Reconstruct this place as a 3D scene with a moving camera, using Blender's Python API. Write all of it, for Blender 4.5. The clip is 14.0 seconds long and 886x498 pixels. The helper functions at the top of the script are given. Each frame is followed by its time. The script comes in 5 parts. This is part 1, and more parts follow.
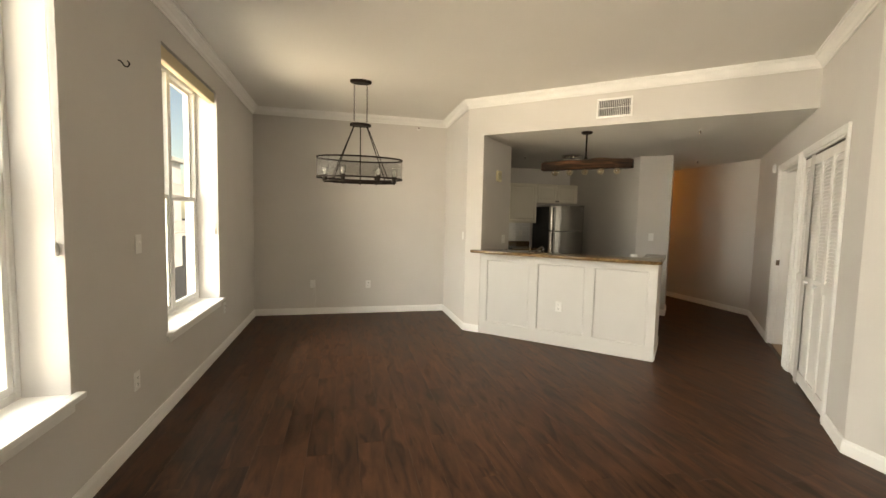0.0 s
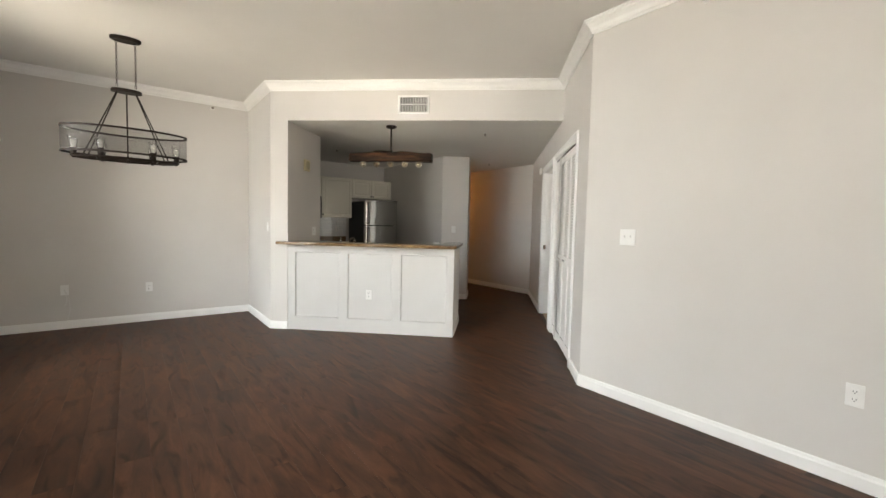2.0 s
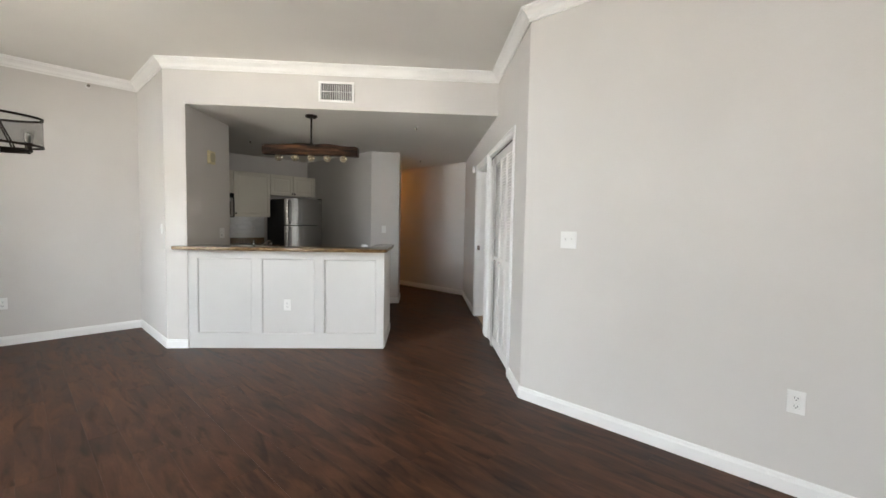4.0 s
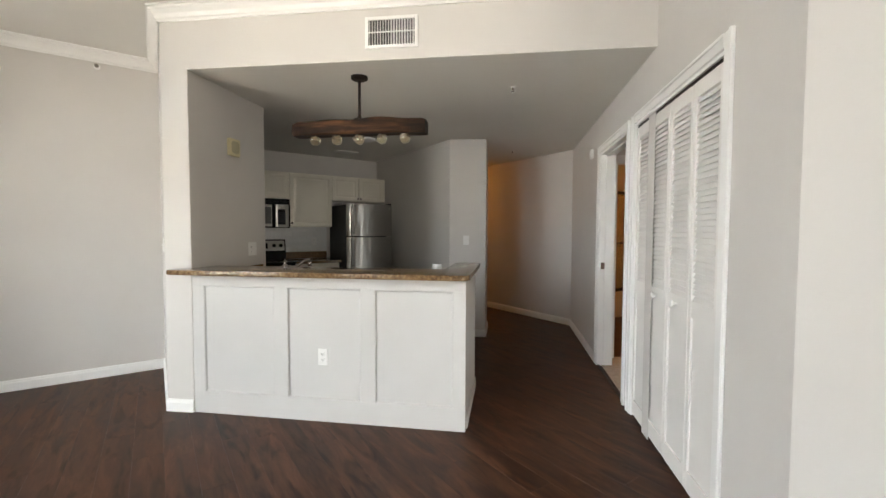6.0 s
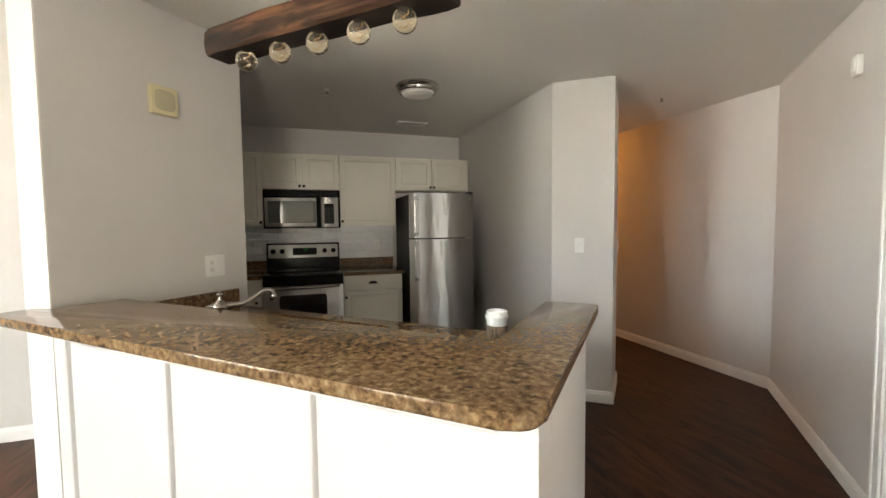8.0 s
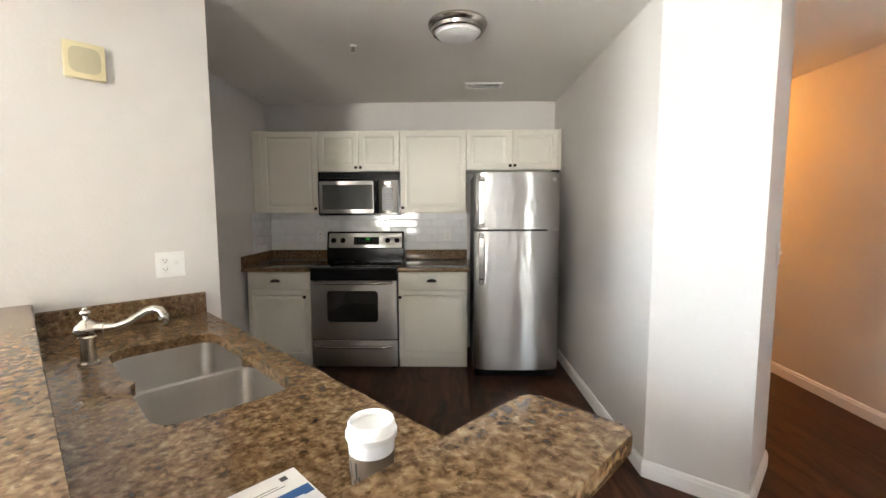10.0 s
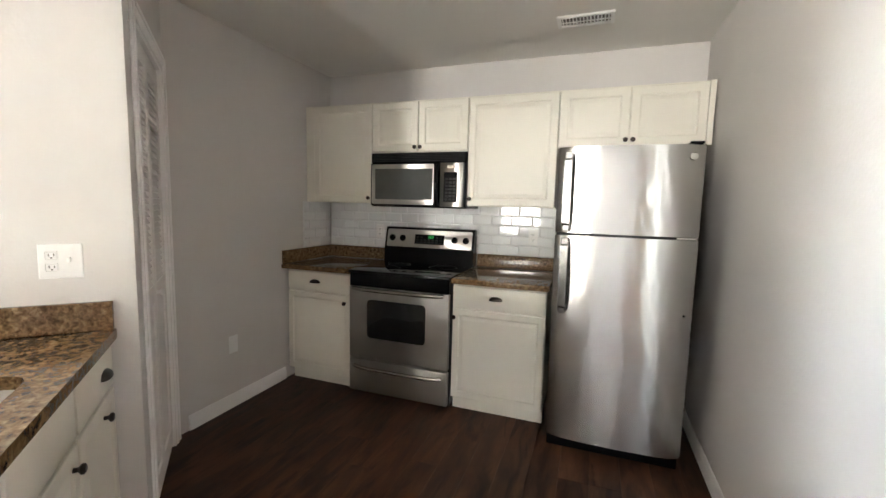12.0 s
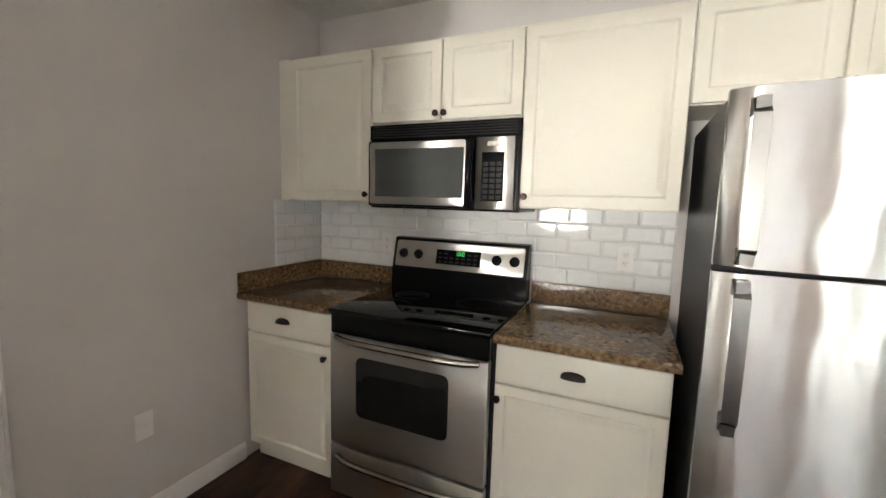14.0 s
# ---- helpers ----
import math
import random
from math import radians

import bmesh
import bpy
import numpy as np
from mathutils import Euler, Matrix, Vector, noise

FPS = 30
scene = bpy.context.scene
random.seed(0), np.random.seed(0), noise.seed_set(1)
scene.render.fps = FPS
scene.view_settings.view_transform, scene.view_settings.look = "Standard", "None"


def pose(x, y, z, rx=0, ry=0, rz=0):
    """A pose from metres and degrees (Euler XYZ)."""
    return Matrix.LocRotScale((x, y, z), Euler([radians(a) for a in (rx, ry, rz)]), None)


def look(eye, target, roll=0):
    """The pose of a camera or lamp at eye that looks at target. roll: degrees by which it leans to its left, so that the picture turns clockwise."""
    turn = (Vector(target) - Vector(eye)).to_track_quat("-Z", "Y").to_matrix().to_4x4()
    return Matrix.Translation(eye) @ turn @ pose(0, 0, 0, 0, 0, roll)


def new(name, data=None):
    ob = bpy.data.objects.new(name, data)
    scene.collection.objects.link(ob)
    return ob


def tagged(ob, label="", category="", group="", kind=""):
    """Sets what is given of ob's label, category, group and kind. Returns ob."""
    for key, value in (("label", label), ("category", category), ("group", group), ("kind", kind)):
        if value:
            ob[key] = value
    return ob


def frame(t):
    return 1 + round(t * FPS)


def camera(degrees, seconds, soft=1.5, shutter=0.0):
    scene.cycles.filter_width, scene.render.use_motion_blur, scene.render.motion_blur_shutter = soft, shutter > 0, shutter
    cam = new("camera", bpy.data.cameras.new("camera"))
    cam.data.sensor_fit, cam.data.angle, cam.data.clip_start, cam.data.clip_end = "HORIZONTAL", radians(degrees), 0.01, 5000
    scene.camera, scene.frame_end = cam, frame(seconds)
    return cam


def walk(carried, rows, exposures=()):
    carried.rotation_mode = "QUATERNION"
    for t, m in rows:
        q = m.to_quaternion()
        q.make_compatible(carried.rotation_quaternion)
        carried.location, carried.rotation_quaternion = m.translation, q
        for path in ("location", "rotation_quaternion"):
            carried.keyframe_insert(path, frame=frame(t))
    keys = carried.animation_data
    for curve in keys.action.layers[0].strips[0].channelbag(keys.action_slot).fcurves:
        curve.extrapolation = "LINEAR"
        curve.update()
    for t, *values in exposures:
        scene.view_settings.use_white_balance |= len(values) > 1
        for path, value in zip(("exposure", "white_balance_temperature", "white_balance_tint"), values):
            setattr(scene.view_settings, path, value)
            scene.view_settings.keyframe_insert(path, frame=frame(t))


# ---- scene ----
cam = camera(93.6, 14.0)
PATH = [
    (0, (0.074, -0.205, 1.427), (0.534, 1.735, 1.281), 1.3),
    (0.5, (0.163, -0.236, 1.385), (0.833, 1.644, 1.265), 1.7),
    (1, (0.226, -0.271, 1.336), (1.033, 1.556, 1.218), 1.6),
    (1.5, (0.25, -0.291, 1.297), (1.22, 1.454, 1.18), 1.5),
    (2, (0.25, -0.308, 1.282), (1.448, 1.29, 1.167), 1.3),
    (2.5, (0.264, -0.309, 1.311), (1.722, 1.056, 1.191), 1.1),
    (5, (0.901, 0.462, 1.317), (2.283, 1.904, 1.199), 1.1),
    (5.5, (1.208, 0.818, 1.302), (2.448, 2.384, 1.204), 0.7),
    (6, (1.514, 1.245, 1.325), (2.652, 2.887, 1.239), 0.2),
    (6.5, (1.806, 1.702, 1.371), (2.85, 3.405, 1.285), -0.1),
    (7, (2.157, 2.046, 1.378), (3.078, 3.818, 1.288), -0.2),
    (7.5, (2.445, 2.366, 1.361), (3.239, 4.199, 1.266), -0.4),
    (8, (2.727, 2.637, 1.373), (3.343, 4.536, 1.261), -0.6),
    (8.5, (2.98, 2.865, 1.401), (3.415, 4.811, 1.25), -0.7),
    (9, (3.164, 3.124, 1.404), (3.393, 5.103, 1.221), -0.8),
    (9.8, (3.44, 3.30, 1.405), (3.47, 5.29, 1.22), -0.4),
    (10.6, (3.77, 3.66, 1.41), (3.47, 5.63, 1.22), 0.2),
    (11.5, (3.896, 4.162, 1.403), (3.287, 6.058, 1.217), 0.8),
    (12, (3.909, 4.38, 1.379), (3.236, 6.252, 1.172), 1.4),
    (12.5, (3.861, 4.673, 1.399), (3.229, 6.557, 1.169), 1.7),
    (13, (3.806, 4.924, 1.381), (3.153, 6.796, 1.119), 1.5),
    (13.5, (3.692, 5.19, 1.388), (2.993, 7.045, 1.119), 1.5),
    (14, (3.507, 5.446, 1.401), (2.688, 7.257, 1.173), 1.6),
]
walk(cam, [(t, look(eye, target, roll)) for t, eye, target, roll in PATH],
     exposures=[(0, 0.20, 8900, 10), (0.5, 0.36, 8200, 10), (1.0, 0.40, 7700, 10), (1.5, 0.36, 7500, 10), (2.5, 0.38, 6850, 10), (5.0, 0.25, 6650, 10), (7.0, 0.66, 7250, 10), (8.0, 1.20, 7250, 10),
                (9.0, 2.0, 6650, 10), (11.5, 2.68, 6600, 10), (14, 2.96, 6650, 10)])

# ---- world and large lights ----
world = bpy.data.worlds.new("sky")
scene.world = world
world.use_nodes = True
wn = world.node_tree
sky = wn.nodes.new("ShaderNodeTexSky")
sky.sky_type, sky.sun_disc = "NISHITA", False
sky.sun_elevation, sky.sun_rotation = radians(40), radians(120)
wn.links.new(sky.outputs[0], wn.nodes["Background"].inputs[0])
wn.nodes["Background"].inputs[1].default_value = 0.15


def lamp(name, kind, energy, color, m, **extra):
    data = bpy.data.lights.new(name, kind)
    data.energy, data.color = energy, color
    for key, value in extra.items():
        if key == "size":
            data.size = value
        elif key == "size_y":
            data.shape, data.size_y = "RECTANGLE", value
        elif key == "radius":
            data.shadow_soft_size = value
        elif key == "angle":
            data.angle = value
    ob = new(name, data)
    ob.matrix_world = m
    return ob


lamp("sun", "SUN", 4.0, (1.0, 0.95, 0.88), look((0, 0, 0), (-0.85, 0.50, -0.83)), angle=radians(0.5))
# lamps added outside, unseen, as daylight of the balcony door and the two windows
lamp("balcony_door_light", "AREA", 200, (1.0, 0.96, 0.90), look((0.85, -6.5, 1.0), (1.95, -3.2, 1.3)), size=2.0, size_y=2.6)
lamp("sky_fill_panel", "AREA", 840, (0.84, 0.92, 1.0), look((-5.0, 2.1, 3.1), (0.7, 2.2, 1.3)), size=6.4, size_y=3.6)
# added warm low panel, imitates light thrown up from the sunlit yard
lamp("yard_bounce_panel", "AREA", 720, (1.0, 0.92, 0.80), look((-6.2, 1.0, -0.6), (0.4, 2.2, 2.0)), size=8.0, size_y=3.2)
lamp("bedroom_window_light", "AREA", 12, (0.92, 0.96, 1.0), look((6.08, -0.86, 1.45), (4.55, 0.59, 1.3)), size=1.7, size_y=1.5)
lamp("hall_lamp_light", "POINT", 5.2, (1.0, 0.38, 0.07), pose(5.65, 7.55, 2.28), radius=0.10)
lamp("bath_lamp_light", "POINT", 15, (1.0, 0.42, 0.08), pose(6.55, 3.55, 2.2), radius=0.12)

# ---- materials ----


def material(name, color=(0.8, 0.8, 0.8), rough=0.5, metal=0.0, bump=0.0, bump_scale=60.0, vary=0.0, vary_scale=2.0,
             coat=0.0, spec=0.5, rough_vary=0.0, stretch=(1, 1, 1), trans=0.0, emit=None, emit_strength=0.0, alpha=1.0, ior=1.45):
    m = bpy.data.materials.new(name)
    m.use_nodes = True
    t = m.node_tree
    b = t.nodes["Principled BSDF"]
    b.inputs["Base Color"].default_value = (*color, 1)
    b.inputs["Roughness"].default_value = rough
    b.inputs["Metallic"].default_value = metal
    b.inputs["Coat Weight"].default_value = coat
    b.inputs["Specular IOR Level"].default_value = spec
    b.inputs["Transmission Weight"].default_value = trans
    b.inputs["IOR"].default_value = ior
    b.inputs["Alpha"].default_value = alpha
    if emit:
        b.inputs["Emission Color"].default_value = (*emit, 1)
        b.inputs["Emission Strength"].default_value = emit_strength
    if bump or vary or rough_vary:
        co = t.nodes.new("ShaderNodeTexCoord")
        mp = t.nodes.new("ShaderNodeMapping")
        mp.inputs["Scale"].default_value = stretch
        t.links.new(co.outputs["Object"], mp.inputs[0])
    if bump:
        n = t.nodes.new("ShaderNodeTexNoise")
        n.inputs["Scale"].default_value, n.inputs["Detail"].default_value = bump_scale, 3
        t.links.new(mp.outputs[0], n.inputs[0])
        u = t.nodes.new("ShaderNodeBump")
        u.inputs["Strength"].default_value, u.inputs["Distance"].default_value = bump, 0.004
        t.links.new(n.outputs[0], u.inputs["Height"])
        t.links.new(u.outputs[0], b.inputs["Normal"])
    if vary or rough_vary:
        n = t.nodes.new("ShaderNodeTexNoise")
        n.inputs["Scale"].default_value, n.inputs["Detail"].default_value = vary_scale, 5
        t.links.new(mp.outputs[0], n.inputs[0])
    if vary:
        r = t.nodes.new("ShaderNodeMapRange")
        r.inputs["From Min"].default_value, r.inputs["From Max"].default_value = 0.3, 0.7
        r.inputs["To Min"].default_value, r.inputs["To Max"].default_value = 1 - vary, 1 + vary
        t.links.new(n.outputs[0], r.inputs[0])
        x = t.nodes.new("ShaderNodeVectorMath")
        x.operation = "SCALE"
        x.inputs[0].default_value = color
        t.links.new(r.outputs[0], x.inputs["Scale"])
        t.links.new(x.outputs[0], b.inputs["Base Color"])
    if rough_vary:
        r = t.nodes.new("ShaderNodeMapRange")
        r.inputs["To Min"].default_value, r.inputs["To Max"].default_value = rough - rough_vary, rough + rough_vary
        t.links.new(n.outputs[0], r.inputs[0])
        t.links.new(r.outputs[0], b.inputs["Roughness"])
    return m


def ramp(t, stops):
    r = t.nodes.new("ShaderNodeValToRGB")
    e = r.color_ramp.elements
    for i, (p, c) in enumerate(stops):
        k = e[i] if i < 2 else e.new(p)
        k.position, k.color = p, (*c, 1)
    return r


def wood_floor_material():
    m = material("dark_wood_plank", rough=0.42, spec=0.24)
    t = m.node_tree
    b = t.nodes["Principled BSDF"]
    co, info = t.nodes.new("ShaderNodeTexCoord"), t.nodes.new("ShaderNodeObjectInfo")
    add = t.nodes.new("ShaderNodeVectorMath")
    add.operation = "MULTIPLY_ADD"
    t.links.new(info.outputs["Random"], add.inputs[0])
    add.inputs[1].default_value = (37.0, 91.0, 13.0)
    t.links.new(co.outputs["Object"], add.inputs[2])
    mp = t.nodes.new("ShaderNodeMapping")
    mp.inputs["Scale"].default_value = (1.0, 0.20, 1.0)
    t.links.new(add.outputs[0], mp.inputs[0])
    n1, n2, n3 = (t.nodes.new("ShaderNodeTexNoise") for _ in range(3))
    n1.inputs["Scale"].default_value, n1.inputs["Detail"].default_value, n1.inputs["Distortion"].default_value = 11, 3, 0.8
    n2.inputs["Scale"].default_value, n2.inputs["Detail"].default_value = 110, 4
    n3.inputs["Scale"].default_value, n3.inputs["Detail"].default_value, n3.inputs["Distortion"].default_value = 12, 3, 1.2
    for n in (n1, n2, n3):
        t.links.new(mp.outputs[0], n.inputs[0])
    r1 = ramp(t, [(0.30, (0.032, 0.0134, 0.0076)), (0.72, (0.110, 0.0490, 0.0270)), (0.5, (0.063, 0.0270, 0.0150))])
    t.links.new(n1.outputs[0], r1.inputs[0])
    # dark knots and mineral streaks
    knots = ramp(t, [(0.52, (1, 1, 1)), (0.70, (0.36, 0.31, 0.29))])
    t.links.new(n3.outputs[0], knots.inputs[0])
    kn = t.nodes.new("ShaderNodeVectorMath")
    kn.operation = "MULTIPLY"
    t.links.new(r1.outputs[0], kn.inputs[0])
    t.links.new(knots.outputs[0], kn.inputs[1])
    r2 = t.nodes.new("ShaderNodeMapRange")
    r2.inputs["From Min"].default_value, r2.inputs["From Max"].default_value = 0.35, 0.65
    r2.inputs["To Min"].default_value, r2.inputs["To Max"].default_value = 0.93, 1.06
    t.links.new(n2.outputs[0], r2.inputs[0])
    rv = t.nodes.new("ShaderNodeMapRange")
    rv.inputs["To Min"].default_value, rv.inputs["To Max"].default_value = 0.90, 1.10
    t.links.new(info.outputs["Random"], rv.inputs[0])
    mul = t.nodes.new("ShaderNodeMath")
    mul.operation = "MULTIPLY"
    t.links.new(r2.outputs[0], mul.inputs[0])
    t.links.new(rv.outputs[0], mul.inputs[1])
    sc = t.nodes.new("ShaderNodeVectorMath")
    sc.operation = "SCALE"
    t.links.new(kn.outputs[0], sc.inputs[0])
    t.links.new(mul.outputs[0], sc.inputs["Scale"])
    t.links.new(sc.outputs[0], b.inputs["Base Color"])
    bp = t.nodes.new("ShaderNodeBump")
    bp.inputs["Strength"].default_value, bp.inputs["Distance"].default_value = 0.25, 0.001
    t.links.new(n2.outputs[0], bp.inputs["Height"])
    t.links.new(bp.outputs[0], b.inputs["Normal"])
    rr = t.nodes.new("ShaderNodeMapRange")
    rr.inputs["To Min"].default_value, rr.inputs["To Max"].default_value = 0.34, 0.52
    t.links.new(n1.outputs[0], rr.inputs[0])
    t.links.new(rr.outputs[0], b.inputs["Roughness"])
    return m


def granite_material():
    m = material("brown_granite", rough=0.10, spec=0.5)
    t = m.node_tree
    b = t.nodes["Principled BSDF"]
    co = t.nodes.new("ShaderNodeTexCoord")
    n0 = t.nodes.new("ShaderNodeTexNoise")
    n0.inputs["Scale"].default_value, n0.inputs["Detail"].default_value = 9, 6
    n1 = t.nodes.new("ShaderNodeTexNoise")
    n1.inputs["Scale"].default_value, n1.inputs["Detail"].default_value, n1.inputs["Roughness"].default_value = 54, 4, 0.55
    n1.inputs["Distortion"].default_value = 0.35
    v = t.nodes.new("ShaderNodeTexVoronoi")
    v.inputs["Scale"].default_value = 74
    n3 = t.nodes.new("ShaderNodeTexNoise")
    n3.inputs["Scale"].default_value, n3.inputs["Detail"].default_value = 48, 3
    for n in (n0, n1, n3):
        t.links.new(co.outputs["Object"], n.inputs["Vector"])
    # crystals of uneven outline: the cells are read at a shaken place
    shake = t.nodes.new("ShaderNodeVectorMath")
    shake.operation = "MULTIPLY_ADD"
    shake.inputs[1].default_value = (0.026, 0.026, 0.026)
    t.links.new(n3.outputs["Color"], shake.inputs[0])
    t.links.new(co.outputs["Object"], shake.inputs[2])
    t.links.new(shake.outputs[0], v.inputs["Vector"])
    base = ramp(t, [(0.28, (0.054, 0.029, 0.015)), (0.75, (0.330, 0.244, 0.150)), (0.42, (0.130, 0.077, 0.038)), (0.55, (0.206, 0.132, 0.069))])
    mixv = t.nodes.new("ShaderNodeMath")
    mixv.operation = "MULTIPLY_ADD"
    mixv.inputs[1].default_value, mixv.inputs[2].default_value = 0.24, -0.12
    t.links.new(n0.outputs[0], mixv.inputs[0])
    addv = t.nodes.new("ShaderNodeMath")
    t.links.new(mixv.outputs[0], addv.inputs[0])
    t.links.new(n1.outputs[0], addv.inputs[1])
    t.links.new(addv.outputs[0], base.inputs[0])
    speck = ramp(t, [(0.64, (1, 1, 1)), (0.74, (0.50, 0.42, 0.36))])
    t.links.new(n3.outputs[0], speck.inputs[0])
    cell = ramp(t, [(0.10, (0.52, 0.49, 0.45)), (0.90, (1.22, 1.19, 1.12)), (0.26, (0.88, 0.86, 0.82)), (0.66, (1.04, 1.02, 0.98))])
    t.links.new(v.outputs["Color"], cell.inputs[0])
    m1, m2 = t.nodes.new("ShaderNodeVectorMath"), t.nodes.new("ShaderNodeVectorMath")
    m1.operation = m2.operation = "MULTIPLY"
    t.links.new(base.outputs[0], m1.inputs[0])
    t.links.new(speck.outputs[0], m1.inputs[1])
    t.links.new(m1.outputs[0], m2.inputs[0])
    t.links.new(cell.outputs[0], m2.inputs[1])
    t.links.new(m2.outputs[0], b.inputs["Base Color"])
    return m


def steel_material(name, color, rough, axis, wave=0.0):
    """Brushed stainless steel; the scratches run along one axis, and thin sheet waves a little."""
    m = material(name, color, rough, metal=1.0)
    t = m.node_tree
    b = t.nodes["Principled BSDF"]
    co = t.nodes.new("ShaderNodeTexCoord")
    mp = t.nodes.new("ShaderNodeMapping")
    mp.inputs["Scale"].default_value = axis
    n = t.nodes.new("ShaderNodeTexNoise")
    n.inputs["Scale"].default_value, n.inputs["Detail"].default_value = 1.0, 3
    t.links.new(co.outputs["Object"], mp.inputs[0])
    t.links.new(mp.outputs[0], n.inputs[0])
    r = t.nodes.new("ShaderNodeMapRange")
    r.inputs["To Min"].default_value, r.inputs["To Max"].default_value = rough - 0.004, rough + 0.004
    t.links.new(n.outputs[0], r.inputs[0])
    t.links.new(r.outputs[0], b.inputs["Roughness"])
    bp = t.nodes.new("ShaderNodeBump")
    bp.inputs["Strength"].default_value, bp.inputs["Distance"].default_value = 0.006, 0.0001
    t.links.new(n.outputs[0], bp.inputs["Height"])
    tan = t.nodes.new("ShaderNodeTangent")
    tan.direction_type, tan.axis = "RADIAL", "Z"
    t.links.new(tan.outputs[0], b.inputs["Tangent"])
    b.inputs["Anisotropic"].default_value, b.inputs["Anisotropic Rotation"].default_value = 0.97, 0.25
    if wave:
        w = t.nodes.new("ShaderNodeTexNoise")
        w.inputs["Scale"].default_value, w.inputs["Detail"].default_value = 1.0, 2
        mw = t.nodes.new("ShaderNodeMapping")
        mw.inputs["Scale"].default_value = (6.0, 6.0, 2.6)
        t.links.new(co.outputs["Object"], mw.inputs[0])
        t.links.new(mw.outputs[0], w.inputs[0])
        b2 = t.nodes.new("ShaderNodeBump")
        b2.inputs["Strength"].default_value, b2.inputs["Distance"].default_value = 1.0, wave
        t.links.new(w.outputs[0], b2.inputs["Height"])
        bp = b2
    t.links.new(bp.outputs[0], b.inputs["Normal"])
    return m


def beam_material():
    m = material("stained_beam_wood", rough=0.72, spec=0.2)
    t = m.node_tree
    b = t.nodes["Principled BSDF"]
    co = t.nodes.new("ShaderNodeTexCoord")
    mp = t.nodes.new("ShaderNodeMapping")
    mp.inputs["Scale"].default_value = (0.16, 1.0, 1.0)
    n = t.nodes.new("ShaderNodeTexNoise")
    n.inputs["Scale"].default_value, n.inputs["Detail"].default_value, n.inputs["Distortion"].default_value = 17, 7, 1.0
    t.links.new(co.outputs["Object"], mp.inputs[0])
    t.links.new(mp.outputs[0], n.inputs[0])
    r = ramp(t, [(0.36, (0.009, 0.005, 0.0035)), (0.74, (0.15, 0.066, 0.029)), (0.54, (0.038, 0.0175, 0.009))])
    t.links.new(n.outputs[0], r.inputs[0])
    t.links.new(r.outputs[0], b.inputs["Base Color"])
    bp = t.nodes.new("ShaderNodeBump")
    bp.inputs["Strength"].default_value, bp.inputs["Distance"].default_value = 0.6, 0.004
    t.links.new(n.outputs[0], bp.inputs["Height"])
    t.links.new(bp.outputs[0], b.inputs["Normal"])
    return m


def screen_material():
    """Woven wire: a fine grid of dark metal with clear gaps."""
    m = material("wire_screen", (0.05, 0.045, 0.042), 0.5, metal=0.3)
    t = m.node_tree
    b, out = t.nodes["Principled BSDF"], t.nodes["Material Output"]
    co = t.nodes.new("ShaderNodeTexCoord")
    waves = []
    for d in ("X", "Z"):
        w = t.nodes.new("ShaderNodeTexWave")
        w.bands_direction, w.inputs["Scale"].default_value = d, 55
        t.links.new(co.outputs["Object"], w.inputs[0])
        waves.append(w)
    mx = t.nodes.new("ShaderNodeMath")
    mx.operation = "MAXIMUM"
    t.links.new(waves[0].outputs["Fac"], mx.inputs[0])
    t.links.new(waves[1].outputs["Fac"], mx.inputs[1])
    gt = t.nodes.new("ShaderNodeMath")
    gt.operation = "GREATER_THAN"
    gt.inputs[1].default_value = 0.90
    t.links.new(mx.outputs[0], gt.inputs[0])
    tr, mix = t.nodes.new("ShaderNodeBsdfTransparent"), t.nodes.new("ShaderNodeMixShader")
    soft = t.nodes.new("ShaderNodeMapRange")
    soft.inputs["To Min"].default_value, soft.inputs["To Max"].default_value = 0.24, 0.40
    t.links.new(gt.outputs[0], soft.inputs[0])
    t.links.new(soft.outputs[0], mix.inputs[0])
    t.links.new(tr.outputs[0], mix.inputs[1])
    t.links.new(b.outputs[0], mix.inputs[2])
    t.links.new(mix.outputs[0], out.inputs[0])
    return m


WALL = material("greige_wall_paint", (0.65, 0.625, 0.60), 0.62, bump=0.22, bump_scale=70, vary=0.025, vary_scale=1.6, spec=0.35)
CEIL = material("ceiling_paint", (0.80, 0.785, 0.75), 0.85, bump=0.25, bump_scale=60, vary=0.02, vary_scale=1.2, spec=0.2)
TRIM = material("white_trim_paint", (0.87, 0.865, 0.85), 0.36, bump=0.06, bump_scale=40, vary=0.02, vary_scale=5)
LOUVER = material("white_louver_paint", (0.82, 0.80, 0.775), 0.40, bump=0.06, bump_scale=45, vary=0.03, vary_scale=4)
# reveal tone lowered in the colour to offset the strong daylight on it
RETURN = material("dimmed_reveal_paint", (0.62, 0.605, 0.60), 0.6, bump=0.15, bump_scale=70)
CREAM = material("cream_cabinet_paint", (0.76, 0.73, 0.64), 0.38, bump=0.05, bump_scale=50, vary=0.025, vary_scale=3)
# bar's white paint, greyed here to hold down the daylight on its front
PANEL = material("dimmed_panel_paint", (0.61, 0.60, 0.587), 0.42, bump=0.08, bump_scale=45, vary=0.02, vary_scale=3)
FLOOR = wood_floor_material()
GAP = material("floor_joint", (0.012, 0.008, 0.006), 0.8, vary=0.2, vary_scale=8)
GRANITE = granite_material()
STEEL = steel_material("brushed_steel", (0.47, 0.457, 0.437), 0.30, (3.0, 3.0, 3.0))
FRIDGE = steel_material("fridge_steel", (0.48, 0.472, 0.46), 0.27, (420.0, 4.0, 4.0), wave=0.007)
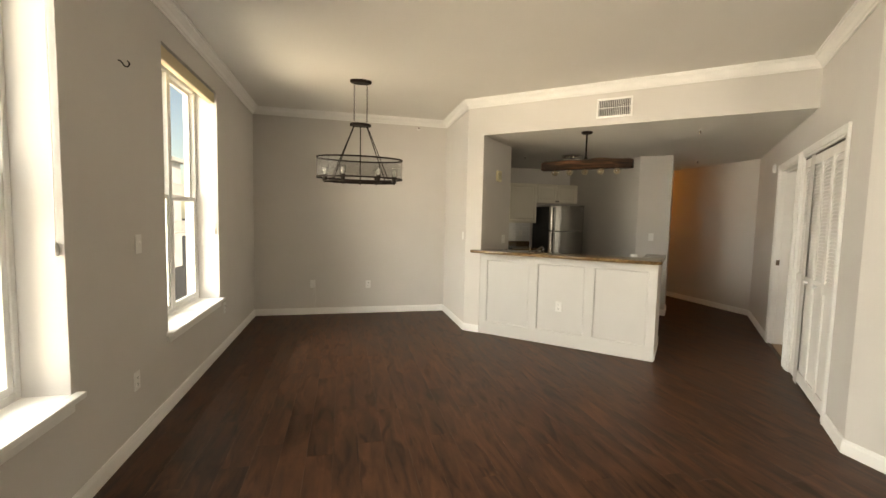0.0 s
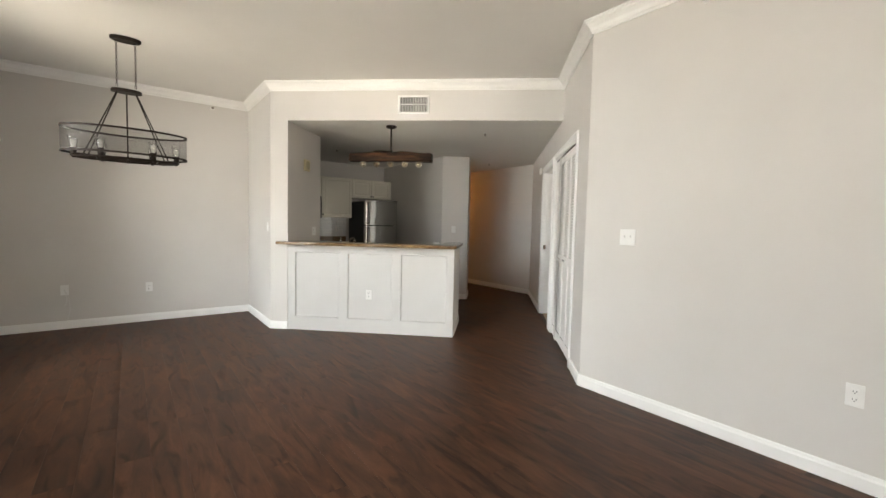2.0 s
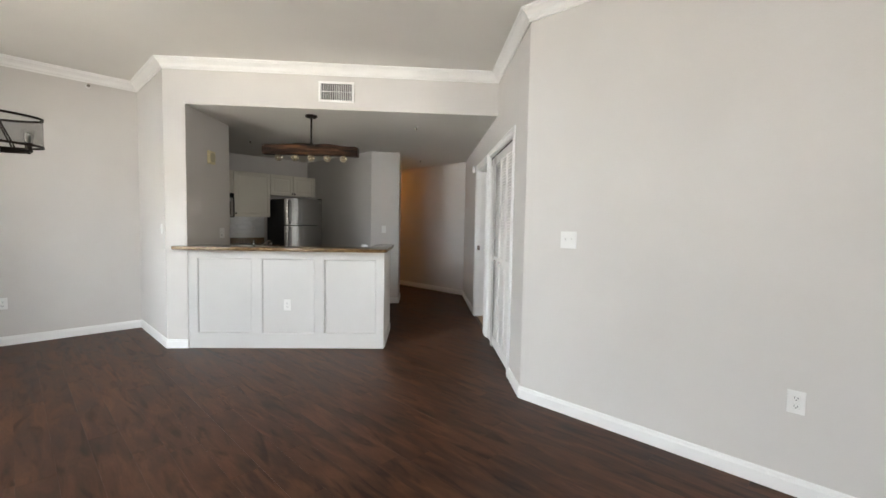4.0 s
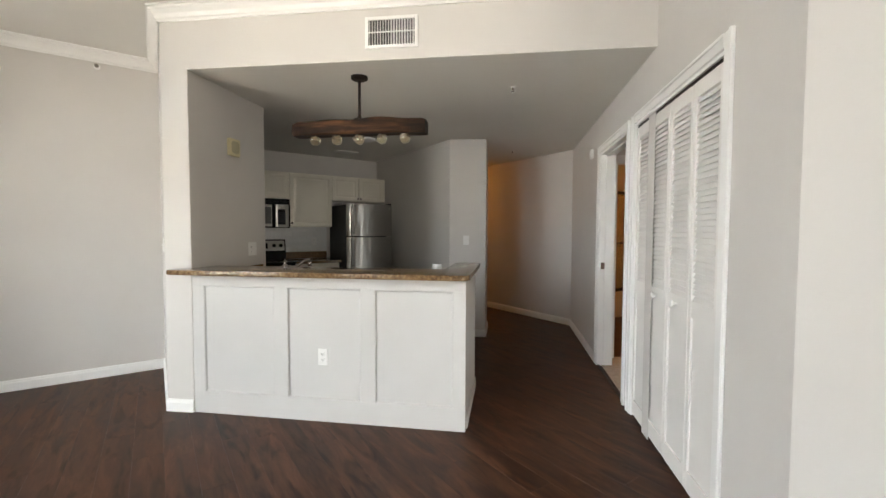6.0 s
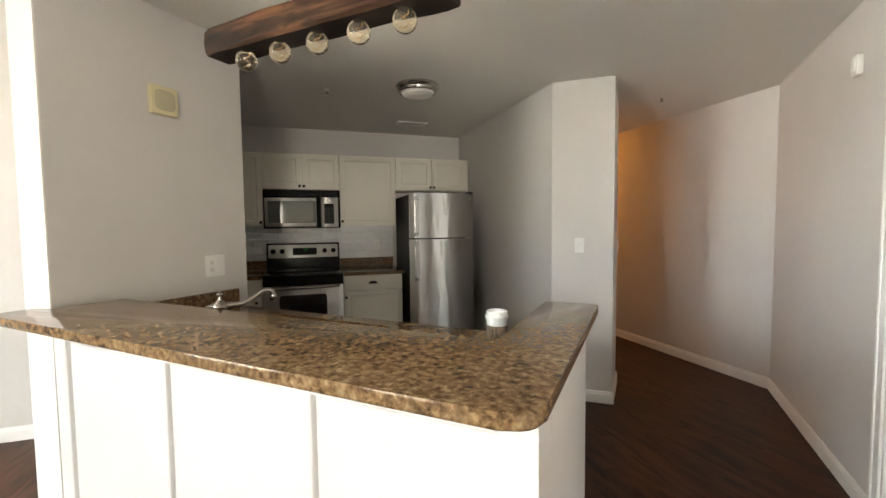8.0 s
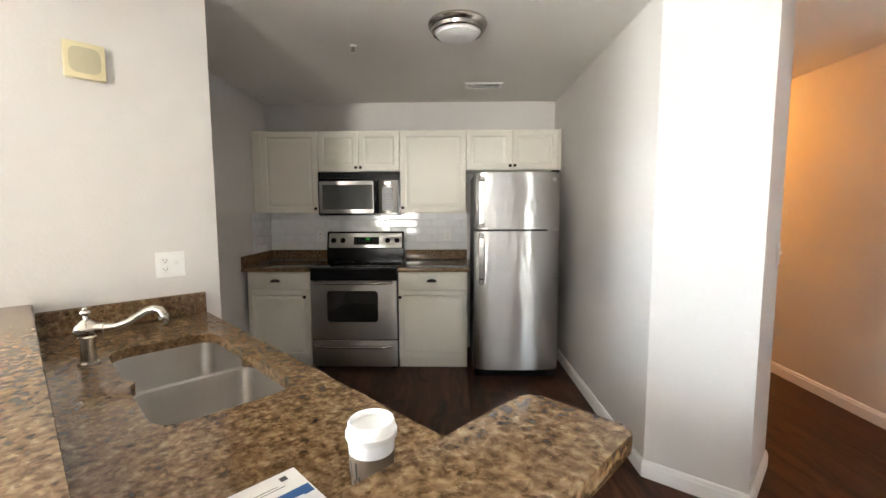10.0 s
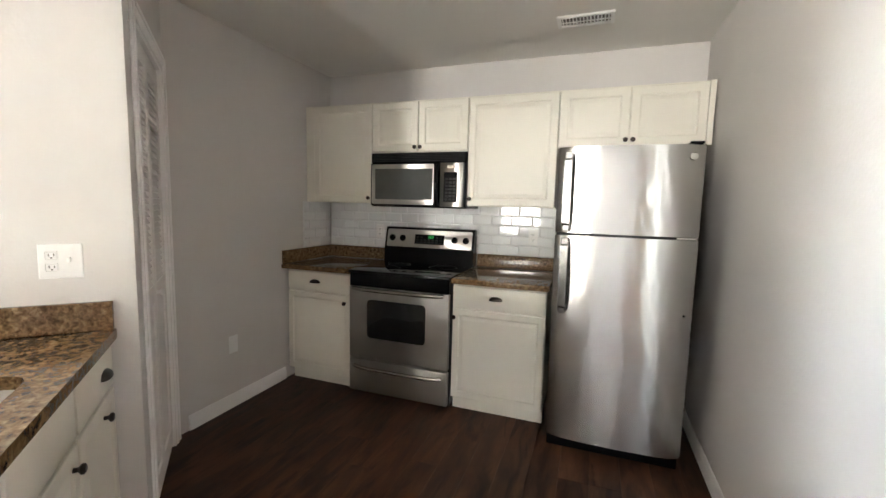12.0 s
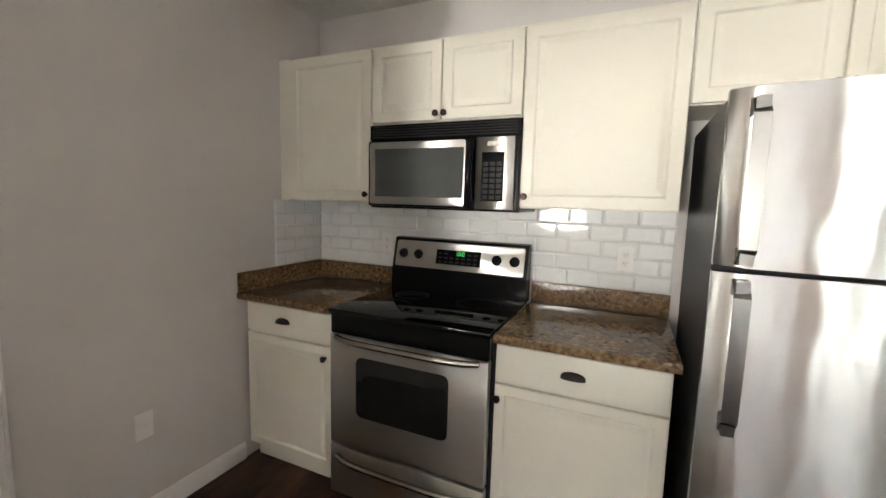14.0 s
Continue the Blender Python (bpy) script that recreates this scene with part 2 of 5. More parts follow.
HANDLE = material("dark_steel_handle", (0.20, 0.197, 0.193), 0.24, metal=1.0, rough_vary=0.04, vary_scale=12)
SINK = steel_material("sink_steel", (0.45, 0.43, 0.40), 0.30, (60.0, 240.0, 60.0))
NICKEL = material("brushed_nickel", (0.44, 0.415, 0.38), 0.24, metal=1.0, rough_vary=0.06, vary_scale=30)
CHROME = material("polished_chrome", (0.75, 0.74, 0.72), 0.10, metal=1.0)
BLACK = material("black_enamel", (0.006, 0.006, 0.007), 0.14, spec=0.2, rough_vary=0.04, vary_scale=20)
BLACKSIDE = material("textured_black_side", (0.014, 0.014, 0.016), 0.45, spec=0.25, bump=0.15, bump_scale=180)
CERAN = material("black_glass", (0.005, 0.005, 0.006), 0.05, spec=0.4)
WINDOWGLASS = material("dark_oven_glass", (0.012, 0.012, 0.013), 0.06, coat=0.2)
MWGLASS = material("tinted_microwave_glass", (0.085, 0.09, 0.087), 0.05, spec=0.6, vary=0.05, vary_scale=12)
BRONZE = material("dark_bronze", (0.030, 0.022, 0.018), 0.35, metal=0.7, vary=0.2, vary_scale=30)
IRON = material("dark_iron", (0.016, 0.010, 0.007), 0.55, metal=0.2, spec=0.3, vary=0.25, vary_scale=25, bump=0.1, bump_scale=90)
SCREEN = screen_material()
BEAM = beam_material()
BEAMDARK = material("dark_beam_wood", (0.016, 0.009, 0.006), 0.75, bump=0.5, bump_scale=40, stretch=(0.2, 1, 1), vary=0.4, vary_scale=14)
CLEAR = material("clear_glass", (1, 1, 1), 0.02, trans=1.0, ior=1.45)
AMBER = material("amber_glass", (1.0, 0.90, 0.70), 0.02, coat=1.0, trans=0.96, ior=1.22)
FROST = material("frosted_bulb", (0.80, 0.78, 0.72), 0.35)
FILAMENT = material("filament", (0.7, 0.42, 0.14), 0.35, metal=0.9)
TILE = material("white_glazed_tile", (0.80, 0.81, 0.81), 0.07, coat=0.3, vary=0.02, vary_scale=9)
GROUT = material("white_grout", (0.75, 0.75, 0.745), 0.9, bump=0.3, bump_scale=140)
PLATE = material("white_plastic", (0.82, 0.815, 0.80), 0.32, vary=0.015, vary_scale=20)
VENTBACK = material("shaded_duct_metal", (0.11, 0.107, 0.104), 0.6, vary=0.2, vary_scale=12)
CHIMECLOTH = material("beige_grille_cloth", (0.50, 0.46, 0.31), 0.8, bump=0.3, bump_scale=300)
SLOT = material("dark_slot", (0.03, 0.03, 0.03), 0.6)
YELLOWED = material("yellowed_plastic", (0.70, 0.63, 0.40), 0.5, vary=0.05, vary_scale=12)
CHINA = material("white_porcelain", (0.78, 0.76, 0.72), 0.10, coat=0.3)
CARPET = material("beige_carpet", (0.46, 0.41, 0.35), 0.95, vary=0.12, vary_scale=30, bump=1.0, bump_scale=260, spec=0.1)
PAPER = material("printed_paper", (0.80, 0.79, 0.78), 0.7, vary=0.01, vary_scale=9)
BLUE = material("blue_ink", (0.030, 0.105, 0.300), 0.6, vary=0.05, vary_scale=30)
INK = material("dark_ink", (0.06, 0.06, 0.07), 0.7)
CUP = material("white_paper_cup", (0.80, 0.80, 0.79), 0.45, bump=0.05, bump_scale=50)
SLEEVE = material("brown_card_sleeve", (0.20, 0.15, 0.105), 0.8, bump=0.3, bump_scale=120, vary=0.08, vary_scale=40)
SLEEVEINK = material("green_sleeve_print", (0.035, 0.045, 0.036), 0.75)
DISPLAY = material("green_display", (0.0, 0.02, 0.0), 0.2, emit=(0.10, 0.95, 0.22), emit_strength=0.14)
DIFFUSER = material("frosted_diffuser", (0.82, 0.82, 0.81), 0.5)
CORD = material("white_cord", (0.72, 0.71, 0.69), 0.5)
VINYL = material("white_window_vinyl", (0.76, 0.76, 0.75), 0.35, vary=0.02, vary_scale=8)
BLIND = material("cream_blind_fabric", (0.66, 0.56, 0.38), 0.8, bump=0.15, bump_scale=200)
STUCCO = material("cream_stucco", (0.78, 0.77, 0.75), 0.9, bump=0.3, bump_scale=30, vary=0.08, vary_scale=0.6)
STUCCOW = material("white_painted_concrete", (0.72, 0.71, 0.69), 0.8, bump=0.2, bump_scale=20, vary=0.05, vary_scale=0.8)
DARKPANE = material("dark_window_pane", (0.38, 0.43, 0.46), 0.08, vary=0.2, vary_scale=0.7)
ASPHALT = material("asphalt", (0.05, 0.05, 0.052), 0.9, bump=0.5, bump_scale=60, vary=0.2, vary_scale=0.8)
AMBERGLASS = material("amber_shower_glass", (0.75, 0.62, 0.38), 0.25, trans=0.7)
glass_pane = material("window_glass", (0.97, 0.99, 0.98), 0.0, trans=1.0, ior=1.05)

# ---- building helpers ----
A = radians(-43.4)
DIAG = Matrix.Rotation(A, 4, "Z")


def dw(u, v):
    """World x, y of a place in the slanted grid of the bar and the closet wall."""
    return (u * math.cos(A) - v * math.sin(A), u * math.sin(A) + v * math.cos(A))


def box(bm, x0, x1, y0, y1, z0, z1, bevel=0.0, seg=1):
    m = Matrix.Translation(((x0 + x1) / 2, (y0 + y1) / 2, (z0 + z1) / 2)) @ Matrix.Diagonal((abs(x1 - x0), abs(y1 - y0), abs(z1 - z0), 1))
    vs = bmesh.ops.create_cube(bm, size=1, matrix=m)["verts"]
    if bevel:
        es = list({e for v in vs for e in v.link_edges})
        bmesh.ops.bevel(bm, geom=es, offset=bevel, segments=seg, profile=0.5, affect="EDGES")
    return bm


def cyl(bm, a, b, r, r2=None, seg=16, caps=True):
    a, b = Vector(a), Vector(b)
    d = b - a
    m = Matrix.Translation((a + b) / 2) @ d.to_track_quat("Z", "Y").to_matrix().to_4x4()
    bmesh.ops.create_cone(bm, cap_ends=caps, segments=seg, radius1=r, radius2=r if r2 is None else r2, depth=d.length, matrix=m)
    return bm


def lathe(bm, profile, m=Matrix(), seg=24, sx=1.0, sy=1.0):
    rings = []
    for r, z in profile:
        if r < 1e-5:
            rings.append([bm.verts.new(m @ Vector((0, 0, z)))])
        else:
            rings.append([bm.verts.new(m @ Vector((sx * r * math.cos(2 * math.pi * i / seg), sy * r * math.sin(2 * math.pi * i / seg), z))) for i in range(seg)])
    for p, q in zip(rings, rings[1:]):
        for i in range(seg):
            j = (i + 1) % seg
            f = [p[i % len(p)], p[j % len(p)], q[j % len(q)], q[i % len(q)]]
            f = list(dict.fromkeys(f))
            if len(f) > 2:
                bm.faces.new(f)
    return bm


def tube(bm, pts, r, seg=8, closed=False, radii=None):
    pts = [Vector(p) for p in pts]
    n, rings = len(pts), []
    side = None
    for i, p in enumerate(pts):
        d = (pts[(i + 1) % n] - pts[i - 1]) if closed or 0 < i < n - 1 else (pts[1] - pts[0] if i == 0 else pts[-1] - pts[-2])
        d.normalize()
        if side is None:
            side = d.orthogonal().normalized()
        side = (side - d * side.dot(d)).normalized()
        up = d.cross(side)
        k = radii[i] if radii else r
        rings.append([bm.verts.new(p + k * (math.cos(2 * math.pi * j / seg) * side + math.sin(2 * math.pi * j / seg) * up)) for j in range(seg)])
    for i in range(n if closed else n - 1):
        p, q = rings[i], rings[(i + 1) % n]
        for j in range(seg):
            bm.faces.new([p[j], p[(j + 1) % seg], q[(j + 1) % seg], q[j]])
    if not closed:
        bm.faces.new(rings[0][::-1])
        bm.faces.new(rings[-1])
    return bm


def prism(bm, pts, z0, z1):
    lo = [bm.verts.new((x, y, z0)) for x, y in pts]
    hi = [bm.verts.new((x, y, z1)) for x, y in pts]
    n = len(pts)
    bm.faces.new(lo[::-1])
    bm.faces.new(hi)
    for i in range(n):
        bm.faces.new([lo[i], lo[(i + 1) % n], hi[(i + 1) % n], hi[i]])
    return bm


def mesh_of(name, bm, mat, smooth=True):
    bmesh.ops.recalc_face_normals(bm, faces=bm.faces)
    me = bpy.data.meshes.new(name)
    bm.to_mesh(me)
    bm.free()
    for one in (mat if isinstance(mat, (list, tuple)) else [mat]):
        me.materials.append(one)
    if smooth:
        me.polygons.foreach_set("use_smooth", [True] * len(me.polygons))
        me.set_sharp_from_angle(angle=radians(35))
    return me


def thing(name, label, category, m=None, group="", kind=""):
    ob = tagged(new(name), label, category, group, kind)
    ob.empty_display_size = 0.1
    if m is not None:
        ob.matrix_world = m
    return ob


def part(name, bm, mat, parent, label="", smooth=True):
    ob = new(name, mesh_of(name, bm, mat, smooth))
    ob.parent = parent
    return tagged(ob, label)


def solo(name, bm, mat, label, category="", kind="", m=None, group="", smooth=True):
    ob = tagged(new(name, mesh_of(name, bm, mat, smooth)), label, category, group, kind)
    if m is not None:
        ob.matrix_world = m
    return ob


def B(*a, **k):
    return box(bmesh.new(), *a, **k)


# ---- setting: walls ----
HIGH, LOW, TOP = 2.886, 2.456, 3.02


def wall(name, a, b, t, label, openings=(), top=TOP, mat=None, base=0.0):
    """A wall whose seen face runs from a to b; its thickness t lies to the left of that way (negative: to the right)."""
    a, b = Vector(a), Vector(b)
    length, ang = (b - a).length, math.atan2(b.y - a.y, b.x - a.x)
    y0, y1 = min(0, t), max(0, t)
    bm = bmesh.new()
    s = 0.0
    for o0, o1, z0, z1 in sorted(openings):
        if o0 > s:
            box(bm, s, o0, y0, y1, base, top)
        if z0 > base:
            box(bm, o0, o1, y0, y1, base, z0)
        if z1 < top:
            box(bm, o0, o1, y0, y1, z1, top)
        s = o1
    if s < length:
        box(bm, s, length, y0, y1, base, top)
    bmesh.ops.remove_doubles(bm, verts=bm.verts, dist=1e-4)
    return solo(name, bm, mat or WALL, label, "wall", "structure", pose(a.x, a.y, 0, 0, 0, math.degrees(ang)), smooth=False)


WX, NY, SX, EX, SY, EY = -1.155, 6.02, 1.572, 3.157, -3.2, 1.677
W1, W2, WZ = (0.74, 2.01), (3.10, 4.37), (0.547, 2.60)
CW, CN = 1.70, 7.54
CU, KU, IV, HV0, HV1 = 1.145, -1.993, 4.62, 4.612, 4.70

wall("wall_west", (WX, SY), (WX, NY), 0.30, "greige painted wall with two deep windows",
     [(W1[0] - SY, W1[1] - SY, *WZ), (W2[0] - SY, W2[1] - SY, *WZ)])
wall("wall_north", (WX, NY), (SX + 0.1, NY), 0.12, "greige painted back wall of the dining corner")
wall("wall_pantry_side", (SX, NY), (SX, 4.875), 0.09, "greige painted side of the pantry")
wall("wall_header", dw(-2.196, HV0), dw(CU, HV1), 0.12, "greige painted column and header over the bar", [(0.203, 3.342, 0, LOW + 0.004)])
wall("wall_kitchen_side", dw(KU + 0.003, HV0 + 0.009), dw(KU + 0.003, 5.55), 0.11, "greige painted wall end beside the sink")
wall("wall_pantry_door", dw(-2.935, 5.55), dw(-2.103, 5.55), -0.10, "greige wall round the pantry door", [(0.115, 0.790, 0, 2.05)])
wall("wall_kitchen_west", (CW, 6.02), (CW, CN), 0.12, "greige painted kitchen wall")
wall("wall_kitchen_north", (CW - 0.12, CN), (4.54, CN), 0.12, "greige painted kitchen wall behind the range")
solo("wall_kitchen_east", prism(bmesh.new(), [(4.54, 7.66), (4.54, 5.468), (4.897, 5.198), (5.24, 5.56), (5.24, 9.4), (5.10, 9.4), (5.10, 7.66)], 0, TOP),
     WALL, "greige painted wall and pier between kitchen and hall", "wall", "structure", smooth=False)
wall("wall_hall_east", (6.305, 9.4), (6.305, 5.0), 0.12, "greige painted hall wall in warm lamplight")
wall("wall_hall_north", (5.08, 9.4), (6.45, 9.4), 0.12, "greige painted end wall of the hall")
wall("wall_closet", dw(CU, 3.388), dw(CU, 8.01), -0.14, "greige painted wall with louvered closet and bathroom door",
     [(0.480, 1.704, 0, 2.088), (1.912, 2.827, 0, 2.085)])
wall("wall_east", (EX, EY), (EX, SY), 0.12, "greige painted long living room wall")
wall("wall_south", (EX + 0.12, SY), (WX - 0.3, SY), 0.25, "greige painted wall with the balcony door", [(0.277, 2.377, 0, 2.3)])
wall("wall_closet_back", dw(1.95, 3.5), dw(1.95, 5.20), -0.1, "plain back wall of the closet")
wall("wall_closet_end", dw(1.285, 3.5), dw(2.05, 3.5), -0.1, "plain end wall of the closet")
wall("wall_closet_side", dw(1.285, 5.23), dw(2.05, 5.23), -0.06, "plain side wall of the closet in the bedroom")
wall("wall_bath_door", dw(1.285, 6.45), dw(4.60, 6.45), 0.10, "wall round the bathroom doorway", [(0.06, 0.86, 0, 2.04)])
wall("wall_bedroom_east", dw(4.60, 6.55), dw(4.60, 2.2), 0.15, "bedroom wall with a window", [(1.75, 3.55, 0.7, 2.2)])
wall("wall_bedroom_south", dw(2.5, 2.3), dw(4.75, 2.3), -0.10, "plain bedroom wall")
wall("wall_bedroom_west", (3.36, -0.10), (3.36, 1.58), 0.07, "plain bedroom wall beside the closet")
wall("wall_bath_north", (6.43, 5.50), (8.07, 5.50), 0.10, "bathroom back wall")
wall("wall_bath_east", (7.97, 5.50), (7.97, 1.55), 0.10, "bathroom wall behind the toilet")

corner = dw(CU, HV1)
solo("ceiling_high", prism(bmesh.new(), [(WX, SY), (EX, SY), (EX, EY), corner, (SX, 4.86), (SX, NY), (WX, NY)], HIGH, HIGH + 0.1),
     CEIL, "cream painted living room ceiling", "ceiling", "structure", smooth=False)
solo("ceiling_low", prism(bmesh.new(), [dw(-2.1, HV0 + 0.004), dw(CU, HV1 + 0.002), dw(CU + 0.14, 3.5), (3.29, 1.6), (3.29, -0.13), dw(2.5, 2.2), dw(4.80, 2.2), dw(4.80, 6.6), (8.1, 1.5), (8.1, 5.6), (6.45, 5.6), (6.45, 9.5), (1.58, 9.5), (1.58, 5.1)], LOW, LOW + 0.1),
     CEIL, "pale painted lower ceiling over kitchen and hall", "ceiling", "structure", smooth=False)


def molding(name, pts, profile, mat, label, closed=False):
    """A strip swept along pts with mitred corners; the profile's offset goes to the right of the way."""
    pts = [Vector(p) for p in pts]
    n = len(pts)
    bm = bmesh.new()
    rows = []
    for i, p in enumerate(pts):
        d0 = (p - pts[i - 1]).normalized() if closed or i > 0 else (pts[1] - p).normalized()
        d1 = (pts[(i + 1) % n] - p).normalized() if closed or i < n - 1 else d0
        n0, n1 = Vector((d0.y, -d0.x)), Vector((d1.y, -d1.x))
        k = (n0 + n1) / max(0.3, 1 + n0.dot(n1))
        rows.append([bm.verts.new((p.x + o * k.x, p.y + o * k.y, z)) for o, z in profile])
    m = len(profile)
    for i in range(n if closed else n - 1):
        q, r = rows[i], rows[(i + 1) % n]
        for j in range(m):
            bm.faces.new([q[j], q[(j + 1) % m], r[(j + 1) % m], r[j]])
    if not closed:
        bm.faces.new(rows[0])
        bm.faces.new(rows[-1])
    return solo(name, bm, mat, label, "trim", "structure", smooth=False)


CROWN = [(0.0, HIGH - 0.098), (0.012, HIGH - 0.098), (0.014, HIGH - 0.085), (0.024, HIGH - 0.078), (0.034, HIGH - 0.055), (0.056, HIGH - 0.034),
         (0.066, HIGH - 0.028), (0.068, HIGH - 0.016), (0.080, HIGH - 0.012), (0.080, HIGH - 0.001), (0.0, HIGH - 0.001)]
molding("crown_molding", [(WX, SY), (WX, NY), (SX, NY), (SX, 4.86), corner, (EX, EY), (EX, SY)], CROWN, TRIM, "white crown molding", True)
BASE = [(0.0, 0.002), (0.015, 0.002), (0.015, 0.068), (0.011, 0.078), (0.011, 0.086), (0.006, 0.094), (0.0, 0.094)]
molding("baseboard_living", [(0.88, SY), (WX, SY), (WX, NY), (SX, NY), (SX, 4.86), dw(-1.992, HV0 + 0.005)], BASE, TRIM, "white painted baseboard")
molding("baseboard_east", [dw(CU, 3.80), (EX, EY), (EX, SY), (3.03, SY)], BASE, TRIM, "white painted baseboard")
molding("baseboard_hall", [(6.305, 9.4), (6.305, 5.0), dw(CU, 6.283)], BASE, TRIM, "white painted baseboard in the hall")
molding("baseboard_pier", [(4.54, 7.5), (4.54, 5.468), (4.897, 5.198), (5.24, 5.56), (5.24, 9.4)], BASE, TRIM, "white painted baseboard round the pier")
molding("baseboard_kitchen", [(CW, 6.10), (CW, 6.93)], BASE, TRIM, "white painted baseboard in the kitchen")
molding("baseboard_bath", [(7.97, 4.93), (7.97, 1.60)], BASE, TRIM, "white painted bathroom baseboard")


def casing(name, m, w, h, label, width=0.062, sides="LRT"):
    """Door casing round an opening w wide and h high; x along the wall, y out of it."""
    ob = thing(name, label, "door casing", m, kind="structure")
    for s, x0, x1 in (("L", -width, 0), ("R", w, w + width)):
        if s in sides:
            bm = B(x0, x1, 0, 0.014, 0, h + width, 0.004)
            box(bm, *((x0, x0 + 0.02) if s == "L" else (x1 - 0.02, x1)), 0.013, 0.020, 0, h + width, 0.003)
            part("side_casing", bm, TRIM, ob)
    bm = B(0, w, 0, 0.0138, h, h + width, 0.004)
    box(bm, 0, w, 0.0125, 0.0195, h + width - 0.02, h + width, 0.003)
    part("head_casing", bm, TRIM, ob)
    return ob


def jamb(name, m, w, h, depth, label, stop=True):
    """The lining of a doorway, with its stop; y goes out of the wall's face, the lining runs back from it."""
    ob = thing(name, label, "door frame", m, kind="structure")
    for x0, x1, s0, s1 in ((0, 0.018, 0.018, 0.030), (w - 0.018, w, w - 0.030, w - 0.018)):
        bm = B(x0, x1, -depth, 0.004, 0, h, 0.002)
        if stop:
            box(bm, s0, s1, -depth * 0.62, -depth * 0.36, 0, h - 0.018)
        part("side_jamb", bm, TRIM, ob)
    bm = B(0.018, w - 0.018, -depth, 0.004, h - 0.018, h)
    if stop:
        box(bm, 0.018, w - 0.018, -depth * 0.62, -depth * 0.36, h - 0.030, h - 0.018)
    part("head_jamb", bm, TRIM, ob)
    return ob


def on_v(u, v, z=0.0):
    """A frame on a slanted face that looks towards the living room: x to the right, y out of the wall."""
    return DIAG @ pose(u, v, z, 0, 0, 180)


def on_u(u, v, z=0.0):
    """A frame on the closet wall: x along the wall towards higher v, y out of the wall."""
    return DIAG @ pose(u, v, z, 0, 0, 90)

# ---- doors ----
casing("door_1_casing", on_u(CU, 5.30), 0.915, 2.085, "white painted door casing of the bathroom passage", 0.066)
jamb("door_1_frame", on_u(CU, 5.30), 0.915, 2.085, 0.14, "white painted door frame with a metal strike plate")
solo("strike_plate", B(0, 0.045, -0.0005, 0.0035, -0.032, 0.032, 0.001), NICKEL, "brushed nickel strike plate on the door frame", "strike plate",
     m=DIAG @ pose(CU + 0.06, 6.198, 0.99, 0, 0, 180))
casing("door_2_casing", on_v(2.145, 6.45), 0.80, 2.04, "white painted casing of the bathroom doorway", 0.062)
jamb("door_2_frame", on_v(2.145, 6.45), 0.80, 2.04, 0.10, "white painted frame of the bathroom doorway", False)
casing("closet_casing", on_u(CU, 3.868), 1.224, 2.088, "white painted closet casing", 0.066)
jamb("closet_frame", on_u(CU, 3.868), 1.224, 2.088, 0.14, "white painted closet lining", False)
casing("pantry_casing", DIAG @ pose(-2.82, 5.55, 0), 0.675, 2.05, "white painted pantry door casing", 0.058)
jamb("pantry_frame", DIAG @ pose(-2.82, 5.55, 0), 0.675, 2.05, 0.10, "white painted pantry door lining", False)

SLATS = {}


def slat_mesh(w):
    key = round(w, 3)
    if key not in SLATS:
        bm = bmesh.new()
        box(bm, -w / 2, w / 2, -0.0032, 0.0032, -0.0180, 0.0180, 0.0012)
        SLATS[key] = mesh_of("slat", bm, LOUVER, False)
    return SLATS[key]


def louver_door(m, widths, h, mid, label, knobs, group, fold=0.0):
    """A folding door of several leaves: louvers above, a flat panel below; y out of the wall."""
    ob = thing("louvered_door", label, "folding door", m, group)
    x = 0.0
    for i, w in enumerate(widths):
        leaf_bm = bmesh.new()
        st, rail = 0.034, 0.075
        a, b = x + 0.0015, x + w - 0.0015
        box(leaf_bm, a, a + st, -0.028, 0, 0.012, h, 0.003)
        box(leaf_bm, b - st, b, -0.028, 0, 0.012, h, 0.003)
        for z0, z1 in ((0.012, 0.115), (mid - 0.04, mid + 0.045), (h - rail, h)):
            box(leaf_bm, a + st, b - st, -0.0275, -0.0005, z0, z1)
        leaf = part("leaf", leaf_bm, LOUVER, ob)
        bm = B(a + st, b - st, -0.022, -0.010, 0.115, mid - 0.04)
        part("flat_panel", bm, LOUVER, leaf, smooth=False)
        z, w0 = mid + 0.045 + 0.014, b - a - 2 * st
        while z < h - rail - 0.006:
            s = new("slat", slat_mesh(w0))
            s.parent = leaf
            s.matrix_local = pose((a + b) / 2, -0.0150, z, 30)
            z += 0.0283
        if i in knobs:
            xk = (b - 0.022) if knobs[i] == "R" else (a + 0.022)
            bm = lathe(bmesh.new(), [(0, 0), (0.009, 0), (0.008, 0.010), (0.011, 0.014), (0.017, 0.019), (0.0185, 0.025), (0.015, 0.031), (0, 0.033)],
                       pose((a + b) / 2 if knobs[i] == "C" else xk, 0, mid, -90))
            part("knob", bm, PLATE, leaf, "white painted knob")
        x += w
    return ob


louver_door(on_u(CU + 0.004, 3.888, 0.010), [0.2958] * 4, 2.040, 0.93, "white louvered folding closet door, closed, with two small knobs", {1: "C", 2: "C"}, "louvered doors")
solo("door_track", B(0.02, 1.204, -0.045, -0.006, 2.053, 2.068), BRONZE, "dark metal track above the closet door", "door track", m=on_u(CU, 3.868))
louver_door(DIAG @ pose(-2.80, 5.538, 0.010), [0.317] * 2, 2.015, 0.93, "white louvered folding pantry door, closed", {0: "R"}, "louvered doors")

# ---- windows ----


